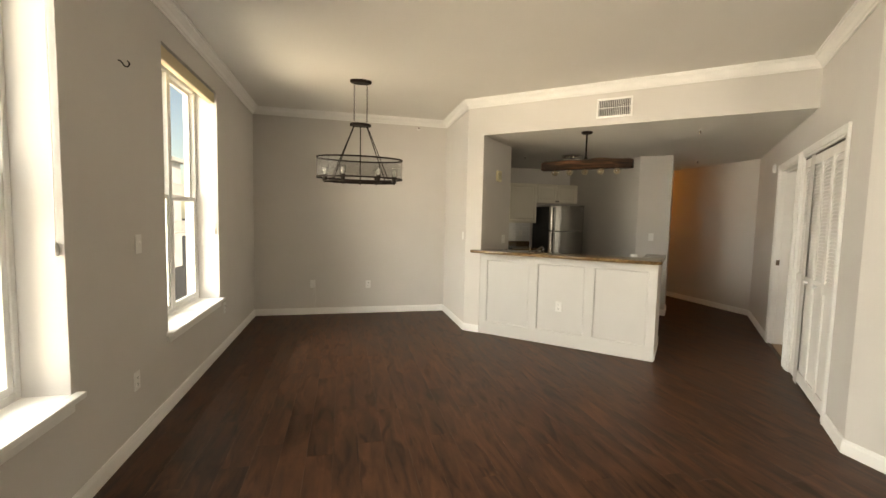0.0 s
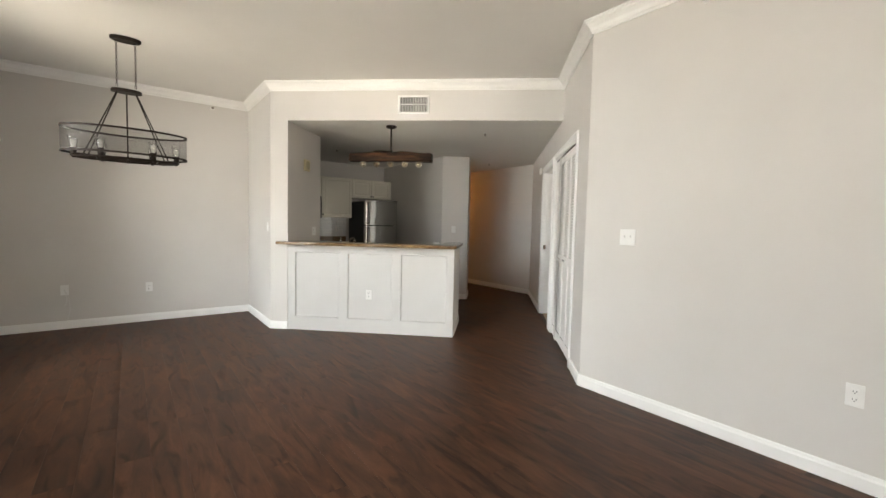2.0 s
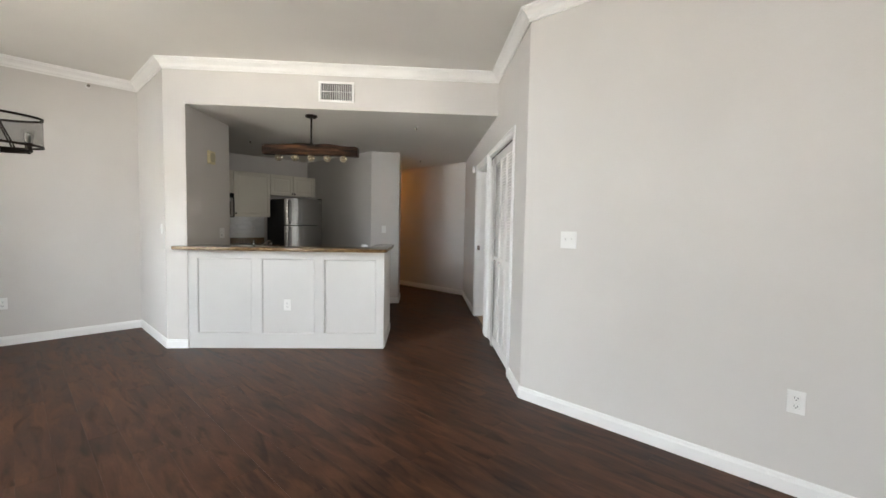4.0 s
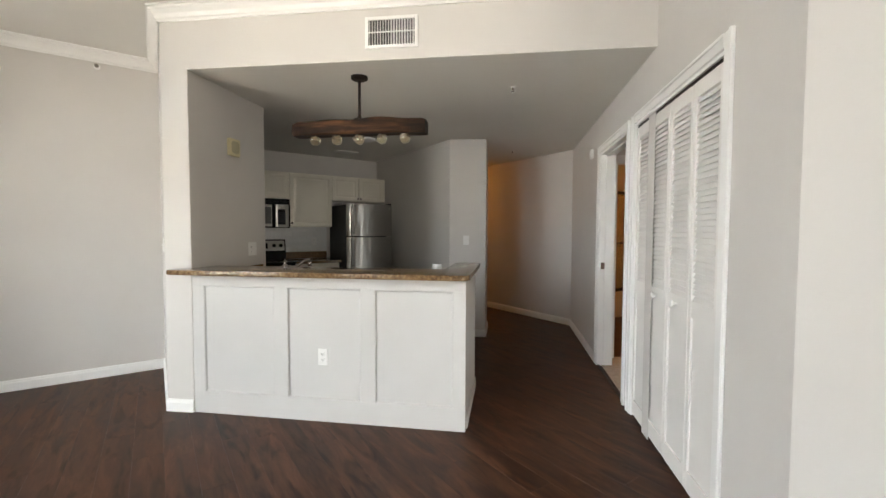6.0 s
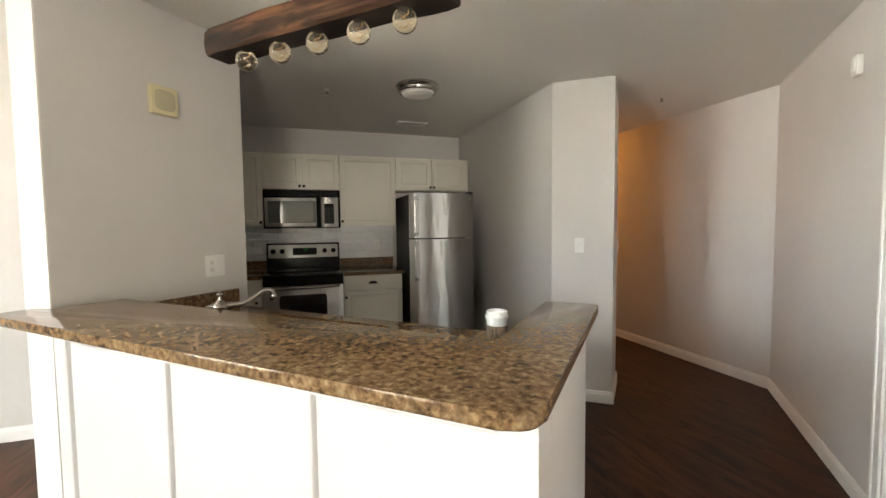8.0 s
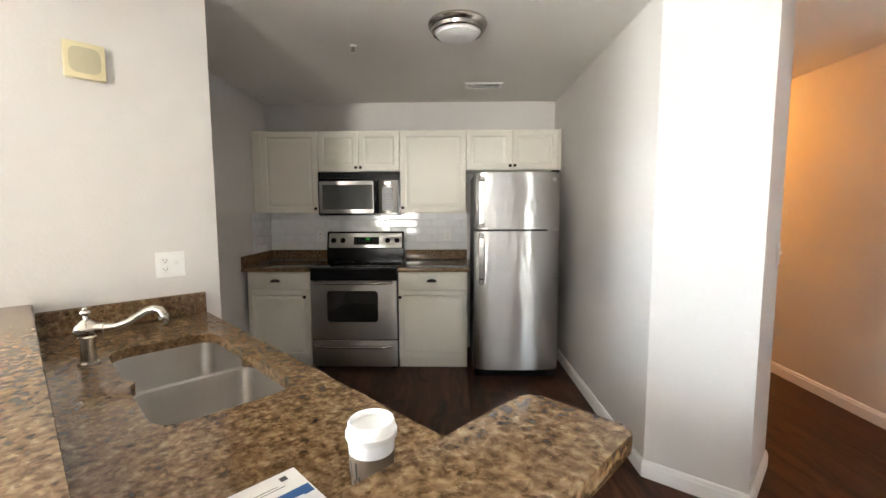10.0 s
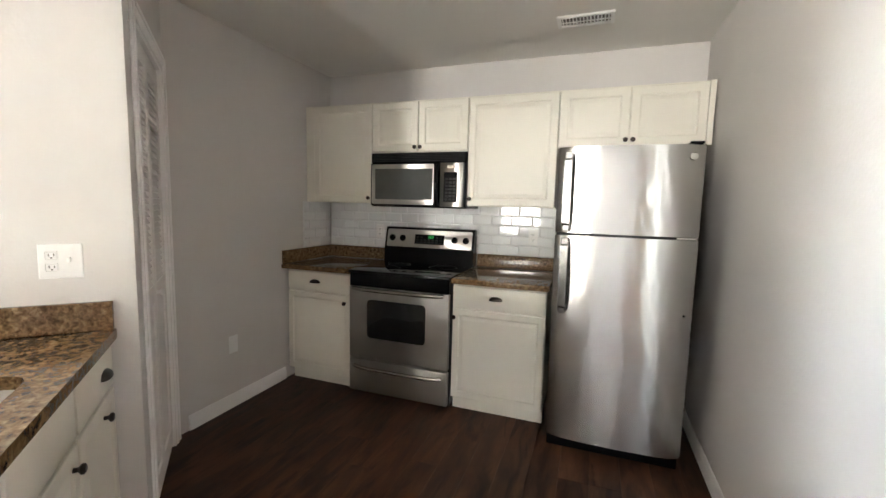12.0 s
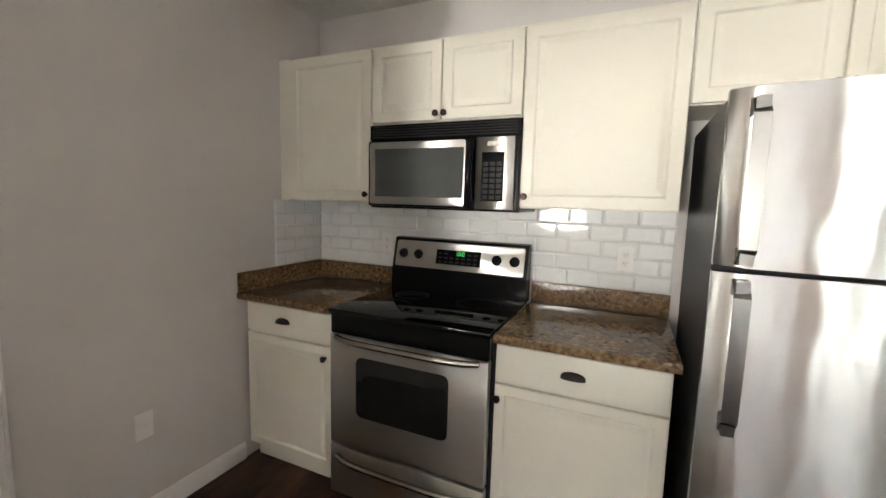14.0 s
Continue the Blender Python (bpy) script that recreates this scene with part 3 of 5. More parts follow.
def window(name, y0, y1, label):
    z0, z1 = WZ
    ob = thing(name, label, "window", pose(WX, y0, 0, 0, 0, 90), kind="structure")
    w, d0, d1 = y1 - y0, 0.19, 0.25
    mid = w / 2
    bm = bmesh.new()
    for a, b in ((0.0, 0.035), (mid - 0.035, mid + 0.035), (w - 0.035, w)):
        box(bm, a, b, d0, d1 + 0.03, z0 + 0.03, z1, 0.003)
    for a, b in ((0.035, mid - 0.035), (mid + 0.035, w - 0.035)):
        box(bm, a, b, d0, d1 + 0.03, z0 + 0.03, z0 + 0.065)
        box(bm, a, b, d0, d1 + 0.03, z1 - 0.035, z1)
    part("window_frame", bm, VINYL, ob)
    zm = (z0 + z1) / 2 - 0.02
    for a, b in ((0.035, mid - 0.035), (mid + 0.035, w - 0.035)):
        for q0, q1, y in ((z0 + 0.065, zm + 0.02, d0 + 0.008), (zm - 0.02, z1 - 0.035, d0 + 0.040)):
            bm = bmesh.new()
            box(bm, a, a + 0.032, y, y + 0.03, q0, q1, 0.002)
            box(bm, b - 0.032, b, y, y + 0.03, q0, q1, 0.002)
            box(bm, a + 0.032, b - 0.032, y, y + 0.0295, q0, q0 + 0.035)
            box(bm, a + 0.032, b - 0.032, y, y + 0.0295, q1 - 0.035, q1)
            sash = part("sash", bm, VINYL, ob)
            pane = part("pane", B(a + 0.03, b - 0.03, y + 0.012, y + 0.016, q0 + 0.033, q1 - 0.033), glass_pane, sash, smooth=False)
            pane.visible_shadow = False
    bm = B(-0.035, w + 0.035, -0.045, 0.0, z0 - 0.002, z0 + 0.028, 0.006, 2)
    box(bm, 0.0, w, -0.001, d0, z0 + 0.001, z0 + 0.028)
    part("window_sill", bm, TRIM, ob)
    part("apron", B(0.0, w, -0.014, -0.001, z0 - 0.055, z0 - 0.003, 0.003), TRIM, ob)
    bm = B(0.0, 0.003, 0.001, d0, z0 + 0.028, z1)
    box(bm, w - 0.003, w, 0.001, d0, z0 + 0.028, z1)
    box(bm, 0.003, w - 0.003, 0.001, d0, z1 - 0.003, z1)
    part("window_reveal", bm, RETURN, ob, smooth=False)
    return ob


def roller_blind(y0, y1):
    z1 = WZ[1]
    ob = thing("roller_blind", "rolled-up cream blind under the top of the window", "blind", pose(WX, y0, 0, 0, 0, 90), "roller blinds")
    w = y1 - y0
    part("valance", B(0.006, w - 0.006, 0.020, 0.075, z1 - 0.105, z1 - 0.006, 0.006), BLIND, ob)
    bm = bmesh.new()
    cyl(bm, (0.02, 0.10, z1 - 0.05), (w - 0.02, 0.10, z1 - 0.05), 0.022)
    part("roll", bm, BLIND, ob)
    bm = bmesh.new()
    tube(bm, [(w - 0.012, 0.03, z1 - 0.1), (w - 0.012, 0.026, 1.7), (w - 0.012, 0.03, 1.28)], 0.0025, 6)
    part("cord", bm, CORD, ob, "white pull cord")
    lathe_m = pose(w - 0.012, 0.03, 1.25)
    part("cord_pull", lathe(bmesh.new(), [(0, -0.03), (0.009, -0.03), (0.011, 0), (0.006, 0.03), (0, 0.03)], lathe_m, 12), PLATE, ob, "white plastic cord pull")
    return ob


for n, (a, b) in enumerate((W1, W2), 1):
    window(f"window_{n}", a, b, "white twin double-hung window in a deep reveal")
    roller_blind(a, b)

# balcony door in the south wall
bd = thing("window_3", "white framed sliding glass balcony door", "glass door", pose(0.90, SY - 0.05, 0), kind="structure")
bm = bmesh.new()
for a, b in ((0.0, 0.06), (1.02, 1.08), (2.04, 2.10)):
    box(bm, a, b, -0.05, 0.02, 0.002, 2.298, 0.003)
for a, b in ((0.06, 1.02), (1.08, 2.04)):
    box(bm, a, b, -0.05, 0.02, 0.002, 0.08)
    box(bm, a, b, -0.05, 0.02, 2.22, 2.298)
part("door_frame", bm, VINYL, bd)

# ---- wall plates and small fixtures on walls ----


def plate(m, kind, label, w=0.072, h=0.116):
    """An outlet or switch plate: x along the wall, y out, z up, centred."""
    ob = thing(kind.split()[0] + "_plate", label, "switch plate" if kind.startswith("switch") else "outlet", m)
    part("cover", B(-w / 2, w / 2, 0, 0.006, -h / 2, h / 2, 0.0025), PLATE, ob)
    gangs = kind.split()[1:]
    for i, g in enumerate(gangs):
        cx = (i - (len(gangs) - 1) / 2) * 0.046
        if g == "s":
            part("toggle", B(cx - 0.005, cx + 0.005, 0.005, 0.016, -0.004, 0.014, 0.002), PLATE, ob)
        elif g == "r":
            part("rocker", B(cx - 0.016, cx + 0.016, 0.005, 0.009, -0.032, 0.032, 0.002), PLATE, ob)
        elif g == "c":
            part("jack", lathe(bmesh.new(), [(0, 0), (0.006, 0), (0.005, 0.006), (0.0035, 0.007), (0, 0.007)], pose(cx, 0.005, 0, -90), 12), PLATE, ob)
        else:
            for z in (-0.02, 0.02):
                part("socket", B(cx - 0.017, cx + 0.017, 0.005, 0.0085, z - 0.0145, z + 0.0145, 0.004), PLATE, ob)
                bm = B(cx - 0.008, cx - 0.0055, 0.008, 0.0092, z - 0.003, z + 0.006)
                box(bm, cx + 0.0055, cx + 0.008, 0.008, 0.0092, z - 0.003, z + 0.006)
                box(bm, cx - 0.0025, cx + 0.0025, 0.008, 0.0092, z - 0.010, z - 0.006)
                part("slots", bm, SLOT, ob)
    return ob


def face_n(x, y, z):
    return pose(x, y, z, 0, 0, 180)


plate(face_n(0.416, NY, 0.43), "outlet o", "white outlet low on the dining wall")
plate(face_n(-0.37, NY, 0.445), "outlet c", "white cable plate low on the dining wall")
solo("cable", tube(bmesh.new(), [(-0.37, NY - 0.012, 0.445), (-0.365, NY - 0.035, 0.43), (-0.352, NY - 0.036, 0.385), (-0.350, NY - 0.030, 0.33), (-0.362, NY - 0.026, 0.285), (-0.375, NY - 0.024, 0.262)], 0.0038, 8),
     CORD, "short white cable hanging from the wall plate", "cable")
solo("wall_cable", tube(bmesh.new(), [(-0.36, NY - 0.010, 0.43), (-0.335, NY - 0.014, 0.36), (-0.325, NY - 0.010, 0.22), (-0.35, NY - 0.02, 0.098)], 0.0035, 6),
     CORD, "white cable hanging from the wall plate", "cable")
plate(pose(WX, 2.69, 1.23, 0, 0, -90), "switch s", "painted-over blank wall plate beside the window")
plate(pose(WX, 2.62, 0.40, 0, 0, -90), "outlet o", "white outlet under the windows")
plate(pose(WX, 4.52, 0.44, 0, 0, -90), "outlet o", "white outlet beyond the window")
plate(pose(SX, 4.995, 1.213, 0, 0, 90), "switch s", "small white switch on the pantry side wall", 0.06, 0.1)
plate(pose(EX, 1.32, 1.224, 0, 0, 90), "switch s s", "white double switch plate on the living room wall", 0.118, 0.118)
plate(pose(EX, 0.08, 0.472, 0, 0, 90), "outlet o", "white outlet on the living room wall")
plate(DIAG @ pose(KU, 5.346, 1.162, 0, 0, -90), "switch s o", "white outlet and switch plate above the sink counter", 0.118, 0.118)
plate(DIAG @ pose(-0.254, 7.118, 1.212, 0, 0, 186), "switch s", "white switch on the pier")
plate(DIAG @ pose(-0.010, 7.55, 1.18, 0, 0, -90), "switch s", "white switch on the hall side of the pier")
plate(pose(CW, 6.44, 0.43, 0, 0, -90), "outlet c", "white blank plate low on the kitchen wall")
plate(face_n(3.49, CN - 0.009, 1.16), "outlet o", "white outlet on the tiled wall")
plate(face_n(2.205, CN - 0.009, 1.15), "outlet o", "white outlet on the tiled wall beside the range")

def slab_oct(r, y0, y1):
    """A rounded square plate that stands out along y."""
    bm = bmesh.new()
    rows = []
    for y, k in ((y0, 1.0), (y1 - 0.001, 1.0), (y1, 0.95)):
        ring = []
        for i in range(32):
            a = 2 * math.pi * i / 32
            c, d = math.cos(a), math.sin(a)
            f = k * r / (abs(c) ** 4 + abs(d) ** 4) ** 0.25
            ring.append(bm.verts.new((f * c, y, f * d)))
        rows.append(ring)
    for p, q in zip(rows, rows[1:]):
        for i in range(32):
            bm.faces.new([p[i], p[(i + 1) % 32], q[(i + 1) % 32], q[i]])
    bm.faces.new(rows[-1])
    return bm


ch = thing("door_chime", "yellowed square plastic door chime on the wall", "door chime", DIAG @ pose(KU, 5.094, 2.003, 0, 0, -90))
part("housing", B(-0.066, 0.066, 0, 0.032, -0.070, 0.070, 0.008, 2), YELLOWED, ch)
part("grille_cloth", slab_oct(0.050, 0.031, 0.034), CHIMECLOTH, ch, "beige round-cornered speaker grille")

hk = tube(bmesh.new(), [(0, 0, 0.008), (0, 0.012, 0.008), (0, 0.021, -0.002), (0, 0.027, -0.014), (0, 0.035, -0.022), (0, 0.045, -0.023), (0, 0.053, -0.016),
                        (0, 0.056, -0.006), (0, 0.053, 0.004), (0, 0.046, 0.009)], 0.0036, 8)
solo("wall_hook", hk, IRON, "dark iron plant hook on the window wall", "hook", m=pose(WX, 2.525, 2.253, 0, 0, -90))

al = thing("wall_sensor", "small white sensor box high on the wall", "sensor", on_u(CU, 6.585, 2.145))
part("housing", B(-0.03, 0.03, 0, 0.03, -0.05, 0.05, 0.008, 2), PLATE, al)
part("lens", B(-0.02, 0.02, 0.028, 0.036, -0.03, 0.03, 0.006, 2), PLATE, al)


def sprinkler(m, label):
    ob = thing("sprinkler", label, "sprinkler", m, "sprinklers")
    part("escutcheon", lathe(bmesh.new(), [(0, 0), (0.024, 0), (0.022, -0.005), (0.010, -0.007), (0, -0.007)]), PLATE, ob)
    bm = cyl(bmesh.new(), (0, 0, -0.006), (0, 0, -0.034), 0.006)
    cyl(bm, (-0.012, 0, -0.01), (-0.006, 0, -0.036), 0.0022, seg=6)
    cyl(bm, (0.012, 0, -0.01), (0.006, 0, -0.036), 0.0022, seg=6)
    part("frame", bm, NICKEL, ob)
    part("deflector", lathe(bmesh.new(), [(0, -0.034), (0.016, -0.035), (0.016, -0.037), (0, -0.037)]), NICKEL, ob)
    return ob


sprinkler(pose(3.847, 3.658, LOW), "small white ceiling sprinkler above the passage")
sprinkler(pose(2.902, 6.12, LOW), "small white ceiling sprinkler in the kitchen")
sprinkler(pose(5.653, 5.517, LOW), "small white ceiling sprinkler in the hall")
sprinkler(pose(1.131, NY, 2.75, -90, 0, 0), "small white sidewall sprinkler on the dining wall")
sprinkler(pose(EX, 0.876, 2.728, -90, 0, -90), "small white sidewall sprinkler on the living room wall")


def vent(name, m, w, h, vertical, label, bars):
    ob = thing(name, label, "vent", m, "vents")
    bm = bmesh.new()
    for a, b, c, d in ((-w / 2, -w / 2 + 0.022, -h / 2, h / 2), (w / 2 - 0.022, w / 2, -h / 2, h / 2),
                       (-w / 2 + 0.022, w / 2 - 0.022, -h / 2, -h / 2 + 0.022), (-w / 2 + 0.022, w / 2 - 0.022, h / 2 - 0.022, h / 2)):
        box(bm, a, b, 0, 0.012, c, d, 0.002)
    part("frame", bm, TRIM, ob)
    # dark sheet, its colour holds the shade of the duct behind the slats
    part("backing", B(-w / 2 + 0.02, w / 2 - 0.02, 0.0005, 0.002, -h / 2 + 0.02, h / 2 - 0.02), VENTBACK, ob)
    span = (w if vertical else h) - 0.044
    bm = B(-0.0014, 0.0014, -0.006, 0.006, -((h if vertical else w) - 0.044) / 2, ((h if vertical else w) - 0.044) / 2)
    me = mesh_of("slat", bm, TRIM, False)
    for i in range(bars):
        p = -span / 2 + span * (i + 0.5) / bars
        s = new("slat", me)
        s.parent = ob
        s.matrix_local = pose(p, 0.009, 0, 0, 0, 24 if p > 0 else -24) if vertical else pose(0, 0.009, p, 0, 90, 0) @ pose(0, 0, 0, 0, 0, 35)
    part("centre_bar", B(-w / 2 + 0.022, w / 2 - 0.022, 0.010, 0.0135, -0.004, 0.004) if vertical else B(-0.004, 0.004, 0.010, 0.0135, -h / 2 + 0.022, h / 2 - 0.022), TRIM, ob)
    return ob


vent("air_vent", DIAG @ pose(-0.516, 4.6555, 2.63, 0, 0, 181.5), 0.355, 0.205, True, "white metal air vent in the header over the bar", 17)
vent("ceiling_vent", pose(3.80, 6.987, LOW, -90, 0, 0), 0.31, 0.15, True, "white metal ceiling vent in the kitchen", 14)

dl = thing("ceiling_light", "round flush ceiling light with a brushed nickel ring", "ceiling light", pose(3.565, 5.82, LOW))
part("ring", lathe(bmesh.new(), [(0, 0), (0.165, 0), (0.168, -0.012), (0.158, -0.030), (0.150, -0.034), (0.146, -0.052), (0.138, -0.058), (0.130, -0.054), (0.130, -0.03), (0, -0.03)], seg=40), NICKEL, dl)
part("diffuser", lathe(bmesh.new(), [(0.130, -0.048), (0.118, -0.068), (0.085, -0.082), (0.04, -0.088), (0, -0.089)], seg=40), DIFFUSER, dl, "frosted white glass bowl")

# ---- chandelier of the dining corner ----
CX, CY, RA, RB = 0.235, 4.48, 0.457, 0.238
cd = thing("chandelier", "oval dark iron chandelier with a wire mesh drum", "chandelier", pose(CX, CY, 0))


def oval(a, b, z, n=64):
    return [(a * math.cos(2 * math.pi * i / n), b * math.sin(2 * math.pi * i / n), z) for i in range(n)]


def band(bm, a, b, z0, z1, t=0.006, n=64):
    """A flat upright hoop."""
    rows = [[bm.verts.new(p) for p in oval(a + o, b + o, z, n)] for o, z in ((0, z0), (t, z0), (t, z1), (0, z1))]
    for r in range(4):
        for i in range(n):
            bm.faces.new([rows[r][i], rows[r][(i + 1) % n], rows[(r + 1) % 4][(i + 1) % n], rows[(r + 1) % 4][i]])
    return bm


part("canopy", lathe(bmesh.new(), [(0, HIGH), (1, HIGH), (1, HIGH - 0.022), (0.92, HIGH - 0.030), (0, HIGH - 0.030)], seg=32, sx=0.115, sy=0.064), IRON, cd)
part("hub_plate", lathe(bmesh.new(), [(0, 2.432), (0.95, 2.432), (1, 2.425), (1, 2.403), (0, 2.399)], seg=32, sx=0.114, sy=0.06), IRON, cd)
for x in (-0.068, 0.068):
    bm = bmesh.new()
    z, i = HIGH - 0.045, 0
    while z > 2.445:
        ring = [(0.008 * math.cos(k * math.pi / 4), 0, 0.017 * math.sin(k * math.pi / 4)) for k in range(8)]
        m = pose(x, 0, z, 0, 0, 90 * (i % 2) + 20)
        tube(bm, [m @ Vector(p) for p in ring], 0.0022, 5, True)
        z -= 0.0265
        i += 1
    part("chain", bm, IRON, cd)
for name, a, b, z0, z1 in (("upper_hoop", RA, RB, 2.045, 2.062), ("lower_hoop", RA, RB, 1.835, 1.852)):
    part(name, band(bmesh.new(), a, b, z0, z1), IRON, cd)
part("bottom_hoop", tube(bmesh.new(), oval(RA - 0.075, RB - 0.055, 1.805), 0.008, 8, True), IRON, cd)
bm = bmesh.new()
lo, hi = [bm.verts.new(p) for p in oval(RA + 0.002, RB + 0.002, 1.85)], [bm.verts.new(p) for p in oval(RA + 0.002, RB + 0.002, 2.047)]
for i in range(64):
    bm.faces.new([lo[i], lo[(i + 1) % 64], hi[(i + 1) % 64], hi[i]])
part("wire_drum", bm, SCREEN, cd, "fine dark wire mesh")
for sx in (-1, 1):
    for sy in (-1, 1):
        part("rod", cyl(bmesh.new(), (sx * 0.07, sy * 0.025, 2.402), (sx * (RA - 0.16), sy * (RB - 0.075), 1.812), 0.0055, seg=8), IRON, cd)
part("centre_rod", cyl(bmesh.new(), (0, 0, 2.402), (0, 0, 1.78), 0.006, seg=8), IRON, cd)
for y in (-0.055, 0.055):
    part("long_bar", cyl(bmesh.new(), (-RA + 0.085, y, 1.806), (RA - 0.085, y, 1.806), 0.0065, seg=8), IRON, cd)
for x in (-0.22, 0.0, 0.22):
    part("cross_bar", cyl(bmesh.new(), (x, -RB + 0.07, 1.806), (x, RB - 0.07, 1.806), 0.006, seg=8), IRON, cd)
part("finial", lathe(bmesh.new(), [(0, 1.772), (0.010, 1.777), (0.014, 1.787), (0.010, 1.80), (0, 1.80)], seg=12), IRON, cd)
for i in range(6):
    a = 2 * math.pi * i / 6
    m = pose((RA - 0.085) * math.cos(a), (RB - 0.068) * math.sin(a), 1.800)
    sock = part("lamp_socket", lathe(bmesh.new(), [(0, -0.012), (0.012, -0.010), (0.014, 0.0), (0.024, 0.004), (0.025, 0.016), (0.018, 0.022), (0.021, 0.030), (0.022, 0.062), (0.026, 0.066), (0.026, 0.074), (0, 0.074)], m, 18), IRON, cd)
    part("glass_shade", lathe(bmesh.new(), [(0.021, 0.075), (0.024, 0.080), (0.028, 0.110), (0.037, 0.168), (0.0355, 0.168), (0.0265, 0.110), (0.0225, 0.081), (0.020, 0.077)], m, 20), CLEAR, sock, "flared clear glass shade")
    part("bulb", lathe(bmesh.new(), [(0, 0.074), (0.011, 0.076), (0.012, 0.086), (0.019, 0.108), (0.021, 0.124), (0.016, 0.140), (0, 0.149)], m, 16), FROST, sock, "pale frosted bulb")

# ---- timber pendant over the bar ----
bp = thing("beam_pendant", "rough dark timber beam pendant with five globe bulbs", "pendant lamp", DIAG @ pose(-0.838, 4.930, 0))
part("canopy", lathe(bmesh.new(), [(0, LOW), (0.062, LOW), (0.062, LOW - 0.016), (0.045, LOW - 0.026), (0.014, LOW - 0.030), (0, LOW - 0.030)], seg=28), IRON, bp)
part("stem", cyl(bmesh.new(), (0, 0, LOW - 0.02), (0, 0, 2.142), 0.0105, seg=12), IRON, bp)
part("stem_flange", lathe(bmesh.new(), [(0, 2.138), (0.045, 2.138), (0.045, 2.148), (0.016, 2.152), (0.016, 2.17), (0, 2.17)], seg=20), IRON, bp)
bm = bmesh.new()
N, RINGS = 28, []
for i in range(N + 1):
    x = -0.505 + 1.01 * i / N
    z0 = 2.032 + 0.008 * noise.noise((x * 3.1, 4.0, 0))
    z1 = 2.140 + 0.022 * noise.noise((x * 3.4, 1.0, 0)) - (0.012 if abs(x) > 0.49 else 0)
    w = 0.062 + 0.008 * noise.noise((x * 3.0, 9.0, 0)) - (0.006 if abs(x) > 0.49 else 0)
    k = 0.010 + 0.006 * noise.noise((x * 6.0, 2.0, 0))
    ring = [(-w, z0 + k), (-w + k, z0), (w - k, z0), (w, z0 + k), (w + 0.003, (z0 + z1) / 2), (w, z1 - k), (w - 1.5 * k, z1), (-w + 1.5 * k, z1), (-w, z1 - k), (-w - 0.004, (z0 + z1) / 2)]
    RINGS.append([bm.verts.new((x, y + 0.003 * noise.noise((x * 9, y * 30, z * 30)), z)) for y, z in ring])
for p, q in zip(RINGS, RINGS[1:]):
    for j in range(10):
        f = bm.faces.new([p[j], p[(j + 1) % 10], q[(j + 1) % 10], q[j]])
        # underside takes the darker wood, as do both end faces below
        f.material_index = 1 if j in (1,) else 0
for r in (RINGS[0], RINGS[-1]):
    bm.faces.new(r).material_index = 1
part("timber", bm, [BEAM, BEAMDARK], bp, "rough-hewn dark stained wood")
for i in range(5):
    x = (-0.350 + 0.1735 * i)
    m = pose(x, 0, 0.046)
    s = part("lamp_socket", lathe(bmesh.new(), [(0, 2.016), (0.021, 2.016), (0.021, 2.000), (0.017, 1.997), (0.013, 1.990), (0, 1.990)], m, 16), IRON, bp)
    prof = [(0.012, 1.994)] + [(0.039 * math.sin(t), 1.957 + 0.039 * math.cos(t)) for t in [0.42 + (math.pi - 0.42) * k / 11 for k in range(11)]] + [(0, 1.918)]
    part("bulb", lathe(bmesh.new(), prof, m, 24), AMBER, s, "amber tinted globe bulb")
    bm = bmesh.new()
    tube(bm, [(x + 0.010 * math.cos(k * 1.05), 0.010 * math.sin(k * 1.05), 2.027 - 0.0045 * k) for k in range(11)], 0.0009, 5)
    part("filament", bm, FILAMENT, s)

# ---- bar and island ----
isl = thing("bar_wall", "white panelled half wall of the breakfast bar", "bar", DIAG)
IU0, IU1 = -1.989, -0.012
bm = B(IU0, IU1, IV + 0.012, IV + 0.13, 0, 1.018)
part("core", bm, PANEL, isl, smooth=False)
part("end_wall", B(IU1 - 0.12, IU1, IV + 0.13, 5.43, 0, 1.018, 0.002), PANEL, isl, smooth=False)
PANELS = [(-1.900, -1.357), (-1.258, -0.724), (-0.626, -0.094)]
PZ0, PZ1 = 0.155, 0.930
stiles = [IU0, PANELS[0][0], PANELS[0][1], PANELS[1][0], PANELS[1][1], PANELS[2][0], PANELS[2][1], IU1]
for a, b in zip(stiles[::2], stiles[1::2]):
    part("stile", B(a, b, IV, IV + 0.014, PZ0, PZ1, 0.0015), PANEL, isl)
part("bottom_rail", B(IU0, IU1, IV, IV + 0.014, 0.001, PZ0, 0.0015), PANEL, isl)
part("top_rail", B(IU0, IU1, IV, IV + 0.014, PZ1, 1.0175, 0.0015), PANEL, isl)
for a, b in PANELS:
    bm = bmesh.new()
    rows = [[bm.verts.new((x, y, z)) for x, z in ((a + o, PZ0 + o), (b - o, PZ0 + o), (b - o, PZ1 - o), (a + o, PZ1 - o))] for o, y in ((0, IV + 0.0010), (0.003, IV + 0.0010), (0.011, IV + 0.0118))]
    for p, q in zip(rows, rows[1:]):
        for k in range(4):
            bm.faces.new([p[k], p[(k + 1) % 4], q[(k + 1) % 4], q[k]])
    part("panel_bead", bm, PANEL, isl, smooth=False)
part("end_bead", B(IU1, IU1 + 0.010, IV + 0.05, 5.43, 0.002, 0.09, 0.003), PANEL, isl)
plate(on_v(-1.002, IV + 0.012, 0.453), "outlet o", "white outlet on the panelled bar front")

# raised granite bar top, L-shaped with rounded corners


